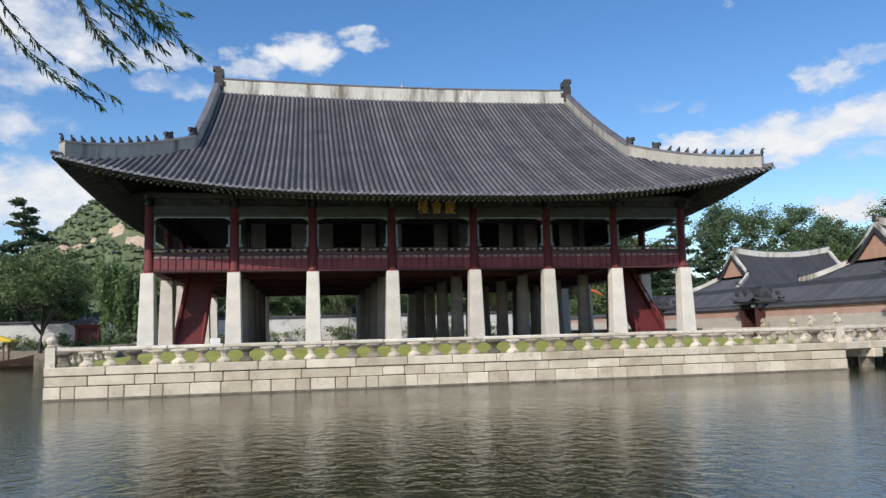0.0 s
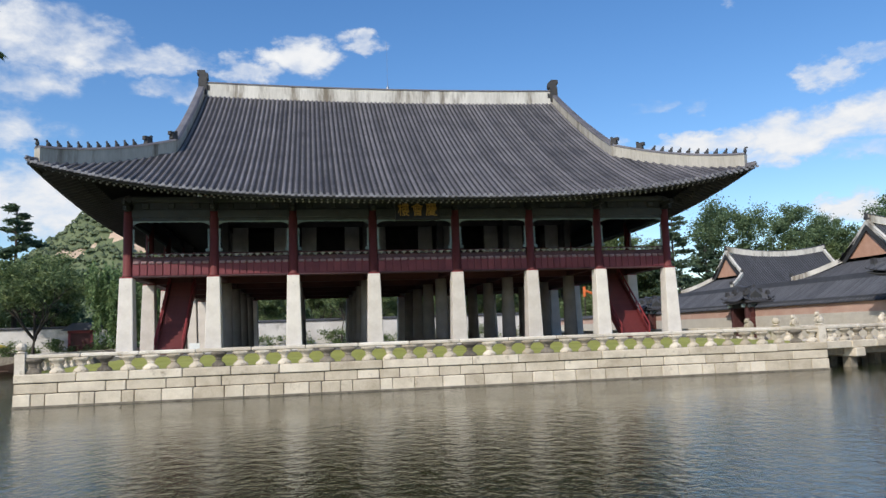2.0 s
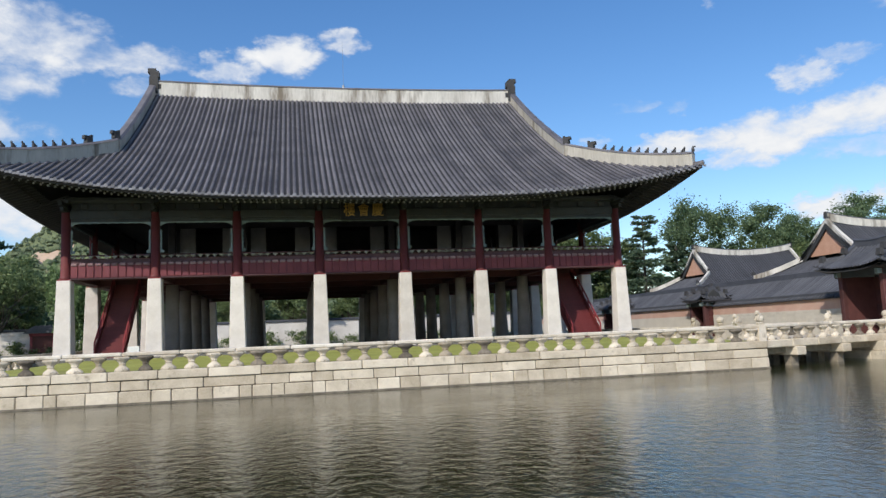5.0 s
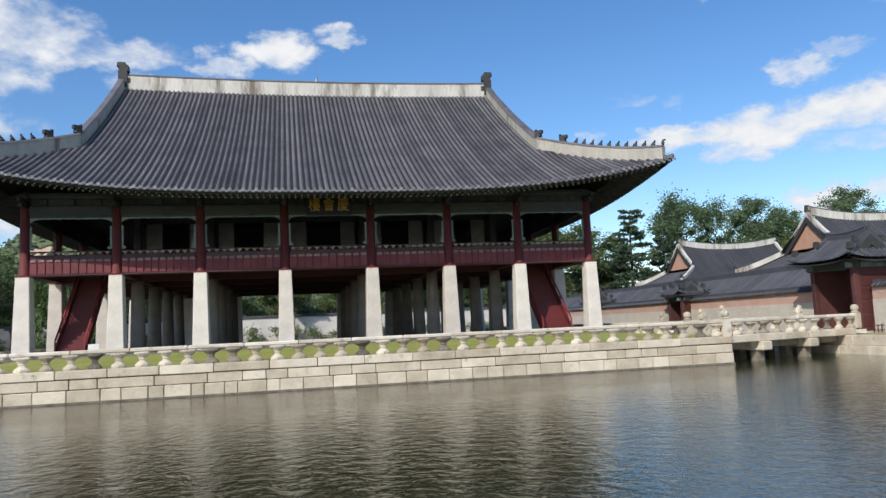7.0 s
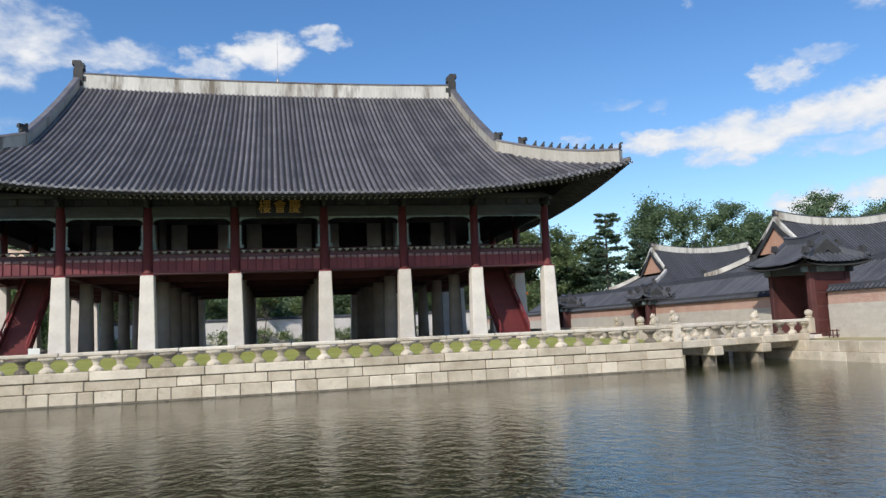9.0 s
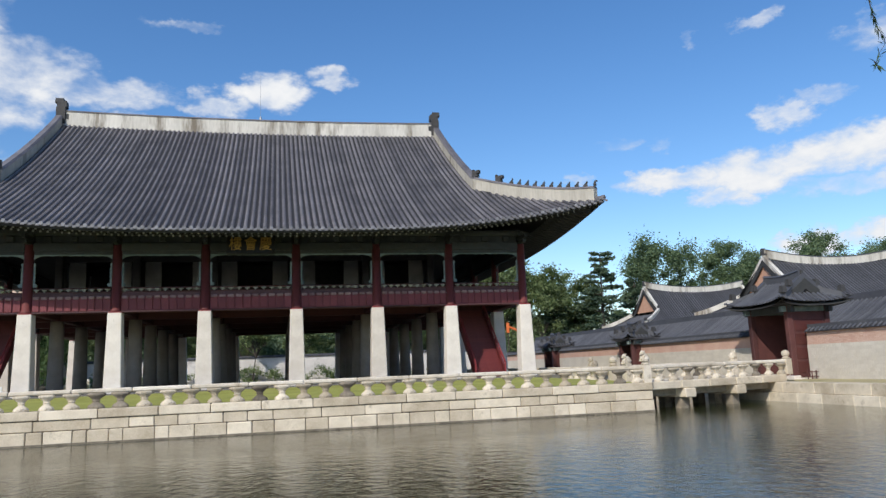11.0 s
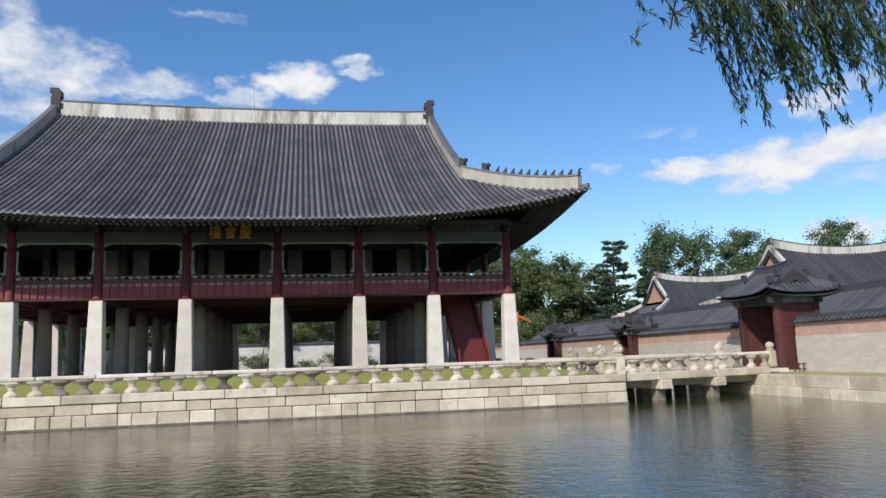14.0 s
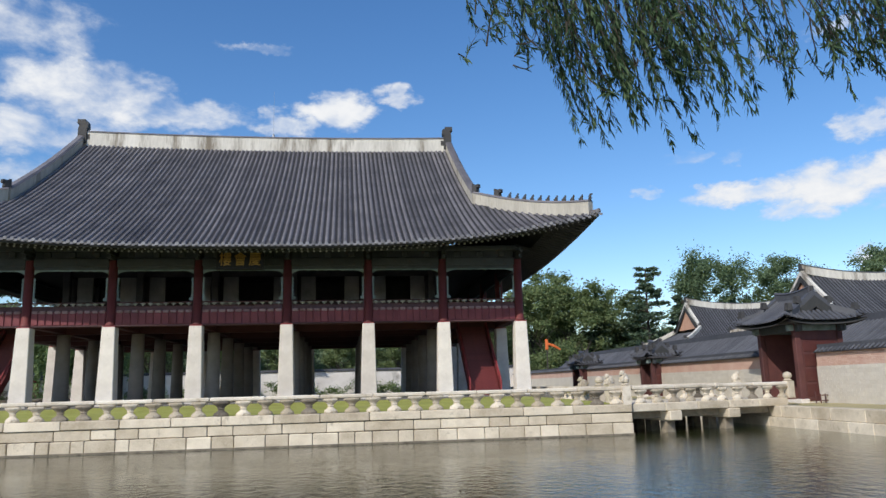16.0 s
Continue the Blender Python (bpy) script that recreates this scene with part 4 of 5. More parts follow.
tagged(part("lightning_rod", bm, STEEL, m=pose(0.2, YR, 23.4)), "thin grey lightning rod standing on the main ridge", "lightning rod")

# name board
board = part("name_board", soft_box(-1.32, 1.32, -0.08, 0.08, -0.5, 0.5, 0.03), BLACK, pavilion, "black name board with gold characters", m=pose(0.03, -1.5, 10.02, -12))
for name, b in (("frame_top", (-1.38, 1.38, -0.12, 0.1, 0.46, 0.57)), ("frame_bottom", (-1.38, 1.38, -0.12, 0.1, -0.57, -0.46)), ("frame_side", (-1.38, -1.23, -0.12, 0.1, -0.5, 0.5)), ("frame_side", (1.23, 1.38, -0.12, 0.1, -0.5, 0.5))):
    part(name, soft_box(*b, 0.02), BLACK, board)


def letters(text, size, mat, m, parent):
    cu = bpy.data.curves.new("lettering", "FONT")
    cu.body, cu.size, cu.align_x, cu.align_y, cu.extrude, cu.offset = text, size, "CENTER", "CENTER", 0.015, 0.0
    tmp = new("lettering", cu)
    me = bpy.data.meshes.new_from_object(tmp.evaluated_get(bpy.context.evaluated_depsgraph_get()))
    bpy.data.objects.remove(tmp)
    me.materials.clear()
    me.materials.append(mat)
    return part("character", me, None, parent, "raised gold character", m=m)


for ch, x in (("樓", -0.86), ("會", 0.0), ("慶", 0.86)):
    letters(ch, 0.84, GOLD, pose(x, -0.1, 0.0, 90) @ Matrix.Diagonal((0.88, 1.1, 1, 1)), board)

# ---------- palace wall, gates and houses on the east ----------
WX = 33.0


def palace_wall(name, a, b, z0, band, top, label, lower=ROCKWALL):
    """A wall from a to b: stone below, brick band, tiled coping."""
    a, b = Vector((*a, 0)), Vector((*b, 0))
    ob = tagged(empty(name), label, "palace wall", kind="structure")
    pts = [a, b]
    part("stone_face", bmesh_sweep(pts, 0.62, z0 - 0.4, band), lower, ob)
    part("brick_band", bmesh_sweep(pts, 0.54, band, top), BRICK_PINK if lower is ROCKWALL else WHITEWALL, ob)
    low = lower is WHITEWALL
    rise = 0.22 if low else 0.3
    part("coping_bed", bmesh_sweep(pts, 0.92, top, top + rise, 0.12), TILE_BED_SHADE, ob)
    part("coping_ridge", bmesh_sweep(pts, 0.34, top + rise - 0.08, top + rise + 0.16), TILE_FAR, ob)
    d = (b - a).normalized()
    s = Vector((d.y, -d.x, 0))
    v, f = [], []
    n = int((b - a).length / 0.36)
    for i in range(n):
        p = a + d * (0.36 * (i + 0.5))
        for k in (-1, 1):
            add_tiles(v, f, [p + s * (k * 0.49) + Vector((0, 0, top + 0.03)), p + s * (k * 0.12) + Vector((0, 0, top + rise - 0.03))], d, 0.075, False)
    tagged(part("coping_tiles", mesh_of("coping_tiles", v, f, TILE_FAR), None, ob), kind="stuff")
    return ob


def brick_courses(name, x, y0, y1, z0, z1, h, w, mat, parent):
    """Courses of small squared stones, joined, a little proud of the wall."""
    bm = bmesh.new()
    r = random.Random(11)
    k, z = 0, z0
    verts, faces = [], []
    while z < z1 - 0.02:
        y = y0 + (k % 2) * w / 2
        while y < y1 - w:
            o = r.uniform(0, 0.008)
            b = len(verts)
            for xx in (x + 0.02, x - 0.008 - o):
                for yy, zz in ((y + 0.008, z + 0.008), (y + w - 0.008, z + 0.008), (y + w - 0.008, z + h - 0.008), (y + 0.008, z + h - 0.008)):
                    verts.append((xx, yy, zz))
            faces.extend(((b + 4, b + 7, b + 6, b + 5), (b, b + 4, b + 5, b + 1), (b + 1, b + 5, b + 6, b + 2), (b + 2, b + 6, b + 7, b + 3), (b + 3, b + 7, b + 4, b)))
            y += w
        z += h
        k += 1
    bm.free()
    tagged(part(name, mesh_of(name, verts, faces, mat), None, parent), kind="stuff")


w1 = palace_wall("palace_wall_south", (WX - 0.35, -40), (WX - 0.35, -7.2), 0.95, 2.95, 3.68, "palace wall of grey stone with a pink brick band")
brick_courses("wall_stones", WX - 0.66, -24, -7.3, 0.95, 2.94, 0.2, 0.34, ROCKWALL, w1)
brick_courses("wall_bricks", WX - 0.62, -24, -7.3, 2.97, 3.64, 0.083, 0.3, BRICK_PINK, w1)
w2 = palace_wall("palace_wall_middle", (WX, -3.3), (WX, 14.2), 0.95, 2.95, 3.68, "palace wall of grey stone with a pink brick band")
brick_courses("wall_stones", WX - 0.31, -3.3, 14.2, 0.95, 2.94, 0.2, 0.34, ROCKWALL, w2)
palace_wall("palace_wall_north", (WX, 16.8), (WX, 33.6), 0.95, 2.95, 3.68, "palace wall of grey stone with a pink brick band")
palace_wall("palace_wall_end", (WX, 36.4), (WX, 70), 0.95, 2.95, 3.68, "palace wall of grey stone with a pink brick band")
palace_wall("far_wall", (-120, 70), (WX, 70), 1.1, 4.7, 4.9, "long pale plastered wall on the far bank", WHITEWALL)


def tiled_roof(parent, R, m, mat_ridge, pitch=0.4, r=0.11, gable=GABLE_BRICK, ridge_h=0.6, steps=10, figures=0):
    roof = part("roof", soft_box(-R.xg * 0.9, R.xg * 0.9, -0.2, 0.2, R.zr - 0.8, R.zr - 0.3, 0.05), INNER, parent, m=m)
    roof_sheets(R, roof, TILE_BED_SHADE, RAFTER, 0.25, 20, 8)
    v, f = [], []
    n = int(R.xe * 2 / pitch)
    for i in range(n + 1):
        x = (i - n / 2) * pitch
        pts = tile_path(R, "front", x, steps)
        add_tiles(v, f, pts, Vector((1, 0, 0)), r, False)
        add_tiles(v, f, mirrored(pts, 1, -1), Vector((1, 0, 0)), r, False)
    n = int(R.ye * 2 / pitch)
    for j in range(n + 1):
        y = (j - n / 2) * pitch
        pts = tile_path(R, "side", y, 5)
        for s in (-1, 1):
            add_tiles(v, f, mirrored(pts, s, 1), Vector((0, 1, 0)), r, False)
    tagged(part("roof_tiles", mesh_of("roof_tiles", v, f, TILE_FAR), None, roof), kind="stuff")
    xs = [R.xg * (2 * i / 16 - 1) for i in range(17)]
    main = [Vector((x, 0, R.front(x, 0) + R.sag * 0.7 * (abs(x) / R.xg) ** 2)) for x in xs]
    part("main_ridge", bmesh_sweep(main, 0.36, -0.2, ridge_h), mat_ridge, roof)
    part("ridge_coping", bmesh_sweep(main, 0.46, ridge_h, ridge_h + 0.1, 0.6), TILE_FAR, roof)
    h = ridge_h * 0.7
    for sx_ in (-1, 1):
        for fy in (-1, 1):
            ys = [-(R.ye - R.sb) * (1 - i / 8) for i in range(9)]
            desc = [Vector((R.xg * sx_, -fy * y, R.front(R.xg, y))) for y in ys]
            part("descending_ridge", bmesh_sweep(desc, 0.36, -0.2, h), mat_ridge, roof)
            hp = mirrored(hip_points(R, 8), sx_, -fy)
            part("hip_ridge", bmesh_sweep(hp, 0.34, -0.2, h * 0.8), mat_ridge, roof)
            for p in (desc[0], hp[-1]):
                bm = bmesh.new()
                box(bm, -0.2, 0.2, -0.16, 0.16, 0, 0.4, taper=0.7)
                part("ridge_foot", bm, FIGURE, roof, m=Matrix.Translation(p + Vector((0, 0, h * 0.8))))
            # bargeboard of stepped tiles under the verge
            part("bargeboard", bmesh_sweep([p + Vector((sx_ * 0.22, 0, 0)) for p in desc], 0.1, -0.75, -0.1), RAFTER, roof)
        bm = bmesh.new()
        box(bm, -0.26, 0.26, -0.2, 0.2, 0, 0.75, taper=0.7)
        part("ridge_end_tile", bm, FIGURE, roof, m=pose(sx_ * R.xg, 0, R.zr + R.sag + ridge_h - 0.25) @ Matrix.Diagonal((ridge_h * 1.5, ridge_h * 1.5, ridge_h * 1.5, 1)))
        bm = bmesh.new()
        k = 8
        pts = [(y, R.front(R.xg, -abs(y))) for y in [(-1 + 2 * i / k) * (R.ye - R.sb) for i in range(k + 1)]]
        low = min(z for _, z in pts)
        for (ya, za), (yb, zb) in zip(pts, pts[1:]):
            bm.faces.new([bm.verts.new((sx_ * (R.xg + 0.02), y, z)) for y, z in ((ya, low), (yb, low), (yb, zb), (ya, za))])
        part("gable_wall", bm, gable, roof, "orange brick gable")
    return roof


def gate(x, y, wide, deep, eave, ridge, label, open_=True, over=1.2):
    """A roofed gate in the wall; its ridge follows the wall."""
    ob = tagged(empty("palace_gate", x, y, 0.95), label, "gate", "gates in the palace wall")
    h = eave - 0.95
    for sx_ in (-1, 1):
        for s in (-1, 1):
            part("gate_post", soft_box(sx_ * deep / 2 - 0.17, sx_ * deep / 2 + 0.17, s * wide / 2 - 0.17, s * wide / 2 + 0.17, 0, h, 0.03), GATE_RED, ob)
            part("post_base", soft_box(sx_ * deep / 2 - 0.26, sx_ * deep / 2 + 0.26, s * wide / 2 - 0.26, s * wide / 2 + 0.26, -0.1, 0.22, 0.03), GRANITE, ob)
    for s in (-1, 1):
        side = part("side_panel", soft_box(-deep / 2 + 0.15, deep / 2 - 0.15, s * wide / 2 - 0.06, s * wide / 2 + 0.06, 0.1, h - 0.5, 0.02), GATE_RED, ob)
        for i in range(4):
            z = 0.35 + (h - 1.2) * i / 4
            part("inset_board", soft_box(-deep / 2 + 0.3, deep / 2 - 0.3, s * (wide / 2 + 0.06) - 0.03, s * (wide / 2 + 0.06) + 0.03, z, z + (h - 1.2) / 4 - 0.14, 0.015), DARK_RED, side)
        part("gable_beam", soft_box(-deep / 2 - 0.5, deep / 2 + 0.5, s * wide / 2 - 0.14, s * wide / 2 + 0.14, h - 0.5, h - 0.15, 0.03), TEAL, ob)
        for i in range(3):
            xx = (i - 1) * deep / 2
            part("beam_end", soft_box(xx - 0.13, xx + 0.13, s * (wide / 2 + 0.2) - 0.2, s * (wide / 2 + 0.2) + 0.2, h - 0.2, h + 0.02, 0.03), TEAL, ob)
        # closed door leaves stand deep in the gate
        leaf = part("door_leaf", soft_box(-0.05, 0.05, s * 0.01, s * (wide / 2 - 0.18), 0.12, h - 0.55, 0.015) if s > 0 else soft_box(-0.05, 0.05, -(wide / 2 - 0.18), -0.01, 0.12, h - 0.55, 0.015), GATE_RED, ob, "dark red plank door leaf", m=pose(deep / 2 - 0.25, 0, 0))
        for i in range(4):
            z = 0.4 + i * (h - 1.4) / 3.4
            ya, yb = sorted((s * 0.08, s * (wide / 2 - 0.25)))
            part("door_batten", soft_box(-0.1, -0.04, ya, yb, z, z + 0.16, 0.01), DARK_RED, leaf)
    for sx_ in (-1, 1):
        part("front_beam", soft_box(sx_ * deep / 2 - 0.14, sx_ * deep / 2 + 0.14, -wide / 2 - 0.5, wide / 2 + 0.5, h - 0.55, h - 0.1, 0.03), GREEN, ob)
    part("threshold", soft_box(-deep / 2, deep / 2, -wide / 2, wide / 2, -0.1, 0.12, 0.03), GRANITE, ob)
    part("gate_ceiling", soft_box(-deep / 2 - 0.6, deep / 2 + 0.6, -wide / 2 - 0.6, wide / 2 + 0.6, h - 0.1, h + 0.05, 0.02), INNER, ob)
    Rg = Roof(wide / 2 + over * 0.9, deep / 2 + over, h + 0.05, ridge - 0.95, wide / 2 - over * 0.05, (deep / 2 + over) * 0.62, 0.32, 0.12, 0.7, 0.1)
    tiled_roof(ob, Rg, pose(0, 0, 0, 0, 0, 90), TILE_FAR, 0.32, 0.1, RAFTER, 0.32, 6)
    return ob


gate(32.75, -5.2, 3.5, 2.6, 5.45, 6.95, "large red palace gate with a grey tiled roof")
gate(32.9, 15.5, 2.2, 1.7, 4.3, 5.3, "small red gate with a grey tiled roof", over=0.75)
gate(32.9, 35.0, 2.4, 1.7, 4.3, 5.3, "small red gate with a grey tiled roof", over=0.75)


def house(x, y, L, D, eave, ridge, rz, label, xg=None, lift=0.8):
    ob = tagged(empty("palace_hall", x, y, 0.95, rz), label, "palace building", "halls behind the wall")
    h = eave - 0.95
    for i in range(int(L / 3.2) + 1):
        for s in (-1, 1):
            part("post", soft_box(-L / 2 + 3.2 * i - 0.16, -L / 2 + 3.2 * i + 0.16, s * D / 2 - 0.16, s * D / 2 + 0.16, 0, h, 0.02), RED, ob)
    part("wall", soft_box(-L / 2, L / 2, -D / 2 + 0.05, D / 2 - 0.05, 0, h, 0.02), BRICK_PINK, ob)
    part("eave_beam", soft_box(-L / 2 - 0.4, L / 2 + 0.4, -D / 2 - 0.1, D / 2 + 0.1, h - 0.6, h, 0.02), GREEN, ob)
    xe, ye = L / 2 + 1.9, D / 2 + 1.9
    Rh = Roof(xe, ye, h, ridge - 0.95, xg or L / 2 - 1.0, ye * 0.5, lift, 0.3, 0.78, 0.5)
    tiled_roof(ob, Rh, pose(0, 0, 0), PLASTER, 0.42, 0.095, GABLE_BRICK, 0.65, 10)
    return ob


house(60.4, 22.5, 21.6, 12, 6.2, 12.0, 0, "large palace hall with grey tiled roof and white ridges", xg=8.2)
house(88.0, 14.0, 26, 12, 5.6, 10.6, 0, "palace hall with grey tiled roof beyond the first court", xg=11.5)
house(63.7, 55.0, 21.5, 11, 6.5, 12.4, 0, "palace hall with grey tiled roof and orange brick gable", xg=8.3)


def corridor(x, y0, y1, eave, ridge, half, label):
    """A long low range with a plain gable roof along y."""
    ob = tagged(empty("palace_corridor", x, y0, 0.95), label, "palace building")
    L, h, top = y1 - y0, eave - 0.95, ridge - 0.95
    part("wall", soft_box(-half + 1.2, half - 1.2, 0.3, L - 0.3, 0, h, 0.02), BRICK_PINK, ob)
    prof = [(-half, h - 0.3), (-half * 0.5, h + (top - h) * 0.36), (0, top), (half * 0.5, h + (top - h) * 0.36), (half, h - 0.3)]
    verts = [(a, yy, z + dz) for yy in (0, L) for dz in (0, -0.25) for a, z in prof]
    faces = [(i, i + 1, 11 + i, 10 + i) for i in range(4)] + [(5 + i, 15 + i, 16 + i, 6 + i) for i in range(4)] + [(0, 5, 6, 1), (1, 6, 7, 2), (2, 7, 8, 3), (3, 8, 9, 4), (10, 11, 16, 15), (11, 12, 17, 16), (12, 13, 18, 17), (13, 14, 19, 18)]
    part("roof", mesh_of("roof", verts, faces, TILE_BED_SHADE), None, ob)
    v, f = [], []
    for i in range(int(L / 0.4)):
        yy = 0.2 + i * 0.4
        for s in (0, 4):
            pts = [Vector((prof[k][0], yy, prof[k][1])) for k in ((0, 1, 2) if s == 0 else (4, 3, 2))]
            add_tiles(v, f, pts, Vector((0, 1, 0)), 0.12, False)
    tagged(part("roof_tiles", mesh_of("roof_tiles", v, f, TILE_FAR), None, ob), kind="stuff")
    part("main_ridge", bmesh_sweep([Vector((0, 0, top)), Vector((0, L, top))], 0.4, -0.1, 0.4), TILE_FAR, ob)
    return ob


corridor(40.3, -42.0, 62.0, 4.1, 5.95, 3.6, "long low range with a dark tiled roof behind the wall")

# small things on the bank
ob = tagged(empty("metal_fence", 31.6, -7.9, 0.95), "low red painted fence beside the gate", "fence")
for i in range(6):
    part("post", soft_box(0.28 * i - 0.025, 0.28 * i + 0.025, -0.03, 0.03, 0, 0.5 + 0.15 * (i % 5 == 0), 0.006), GATE_RED, ob)
for z in (0.12, 0.4):
    part("rail", soft_box(0, 1.4, -0.02, 0.02, z, z + 0.05, 0.006), GATE_RED, ob)
ob = tagged(empty("notice_stand", -13.2, -1.2, 1.4), "white notice stand on the lawn before the stair", "notice stand")
part("panel", soft_box(-0.3, 0.3, -0.03, 0.03, 0.62, 0.98, 0.01), WHITE, ob)
for s in (-0.24, 0.24):
    part("leg", soft_box(s - 0.03, s + 0.03, -0.03, 0.03, 0, 0.64, 0.006), WHITE, ob)
part("barrier", soft_box(0.34, 1.7, -0.03, 0.03, 0.42, 0.5, 0.01), WHITE, ob)


def boat(x, y, rz):
    ob = tagged(empty("tour_boat", x, y, -0.1, rz), "brown wooden boat with a yellow canopy moored on the pond", "boat")
    rows = []
    for i in range(13):
        u = -1 + i / 6
        w = 1.15 * (1 - abs(u) ** 3 * 0.85)
        z = 0.75 + 0.5 * abs(u) ** 2.5
        rows.append([Vector((4.2 * u, s * w * k, zz)) for s, k, zz in ((-1, 1, z), (-1, 0.8, 0.2), (-1, 0.4, -0.1), (1, 0.4, -0.1), (1, 0.8, 0.2), (1, 1, z))])
    part("hull", grid_mesh("hull", rows, HULL), None, ob)
    part("deck", soft_box(-3.2, 3.2, -0.8, 0.8, 0.3, 0.4, 0.02), HULL, ob)
    for sx_ in (-1.8, 1.8):
        for s in (-0.8, 0.8):
            part("canopy_post", soft_box(sx_ - 0.06, sx_ + 0.06, s - 0.06, s + 0.06, 0.3, 2.6, 0.01), RED, ob)
    bm = bmesh.new()
    box(bm, -2.5, 2.5, -1.3, 1.3, 2.55, 2.7)
    box(bm, -2.5, 2.5, -1.3, 1.3, 2.7, 3.35, taper=0.25)
    part("canopy", bm, YELLOW, ob, "yellow canvas canopy")


boat(-38.2, 31.0, 5)

# small gate in the far wall
ob = tagged(empty("wall_gate", -39.8, 69.4, 1.1), "small dark red gate in the far wall", "gate")
part("door", soft_box(-1.4, 1.4, -0.2, 0.2, 0, 3.1, 0.03), DARK_RED, ob)
for s in (-1.5, 1.5):
    part("post", soft_box(s - 0.18, s + 0.18, -0.3, 0.3, 0, 3.4, 0.03), RED, ob)
part("lintel", soft_box(-1.8, 1.8, -0.3, 0.3, 3.1, 3.5, 0.03), RED, ob)
bm = bmesh.new()
box(bm, -2.4, 2.4, -1.1, 1.1, 3.5, 4.6, taper=0.45)
part("roof", bm, TILE_FAR, ob)

# ---------- mountain ----------


# bare rock faces on the hill: x, height, half width, half height
ROCKS = ((-262, 98, 13, 6), (-214, 122, 9, 5), (-188, 107, 11, 5), (-238, 108, 5, 3))


def mountain():
    rows = []
    for j in range(90):
        v = j / 89
        row = []
        for i in range(180):
            x = -760 + 1000 * i / 179
            y = 620 + 620 * v
            ridge = 215 * math.exp(-((x + 195) / 150) ** 2) + 45 * math.exp(-((x + 450) / 140) ** 2) + 70 * math.exp(-((x - 60) / 150) ** 2)
            s = min(1, v / 0.5)
            z = ridge * (s * s * (3 - 2 * s)) * (1 - 0.2 * max(0, v - 0.5))
            z += (16 * noise.noise((x * 0.013, y * 0.013, 0.3)) + 9 * noise.noise((x * 0.05, y * 0.05, 1.3)) + 7 * noise.noise((x * 0.16, y * 0.16, 2.3))) * min(1, v * 4)
            row.append((x, y, z - 2))
        rows.append(row)
    hill = grid_mesh("mountain", rows, MOUNTAIN)
    hill.materials.append(ROCK)
    for p in hill.polygons:
        x, y, z = p.center
        if any(((x - a) / ra) ** 2 + ((z - c) / rc) ** 2 < 1.3 + noise.noise((x * 0.05, z * 0.05, 9.0)) for a, c, ra, rc in ROCKS):
            p.material_index = 1
    tagged(part("backdrop_mountain", hill), "green wooded hill with bare pinkish rock faces", "mountain", kind="structure")

    # crowns of the hill's woods, with bare places left open
    r = random.Random(51)
    verts, faces = [], []
    for _ in range(30000):
        j, i = r.randrange(6, 60), r.randrange(20, 150)
        x, y, z = rows[j][i]
        x, y = x + r.uniform(-3, 3), y + r.uniform(-3, 3)
        rough = 0.5 * noise.noise((x * 0.05, z * 0.05, 9.0))
        bare = any(((x - a) / ra) ** 2 + ((z - c) / rc) ** 2 < 1 + 2.5 * rough for a, c, ra, rc in ROCKS)
        if bare or noise.noise((x * 0.014, z * 0.022, 4.0)) + rough > 0.5:
            continue
        s = r.uniform(1.6, 3.4)
        b = len(verts)
        for k in range(5):
            a = 2 * math.pi * k / 5 + r.random()
            verts.append((x + s * math.cos(a), y + s * math.sin(a), z + s * r.uniform(-0.2, 0.3)))
        verts.append((x + r.uniform(-1, 1), y + r.uniform(-1, 1), z + s * r.uniform(0.9, 1.5)))
        faces.extend((b + k, b + (k + 1) % 5, b + 5) for k in range(5))
    tagged(part("hill_woods", mesh_of("hill_woods", verts, faces, HILL)), "dense green trees over the far hill", "woods", kind="stuff")


mountain()

# ---------- trees ----------


def leaf_cards(verts, faces, centre, size, n, leaf, r, flat=1.0, hang=0.0):
    """Small leaves scattered over and in an uneven clump."""
    for _ in range(n):
        w = 0.4 if r.random() < 0.62 else 0.6
        d = Vector((r.gauss(0, w), r.gauss(0, w), r.gauss(0, w)))
        p = centre + Vector((d.x * size.x, d.y * size.y, d.z * size.z))
        a = Vector((r.gauss(0, 1), r.gauss(0, 1), r.gauss(0, 0.6 * flat) - hang)).normalized()
        b = a.cross(Vector((r.gauss(0, 1), r.gauss(0, 1), r.gauss(0, 1)))).normalized()
        s = leaf * r.uniform(0.6, 1.4)
        k = len(verts)
        verts.extend((tuple(p - a * s), tuple(p + b * s * 0.55), tuple(p + a * s), tuple(p - b * s * 0.45)))
        faces.append((k, k + 1, k + 2, k + 3))


def limb(bm, p, d, length, radius, depth, r, tips, up=0.15):
    pts, rad = [p], [radius]
    q = p.copy()
    for i in range(4):
        d = (d + Vector((r.uniform(-0.22, 0.22), r.uniform(-0.22, 0.22), r.uniform(-0.1, 0.2) + up * 0.3))).normalized()
        q = q + d * length / 4
        pts.append(q.copy())
        rad.append(radius * (1 - 0.16 * (i + 1)))
    tube(bm, pts, rad, 6 if depth > 1 else 4)
    tips.append((q.copy(), depth))
    if depth:
        for i in range(3 if depth > 1 else 2):
            a = r.uniform(0, 2 * math.pi)
            nd = (d * 0.55 + Vector((math.cos(a), math.sin(a), r.uniform(0.0, 0.6))) * 0.75).normalized()
            limb(bm, pts[r.choice((2, 3, 4))], nd, length * r.uniform(0.55, 0.8), radius * 0.5, depth - 1, r, tips, up)


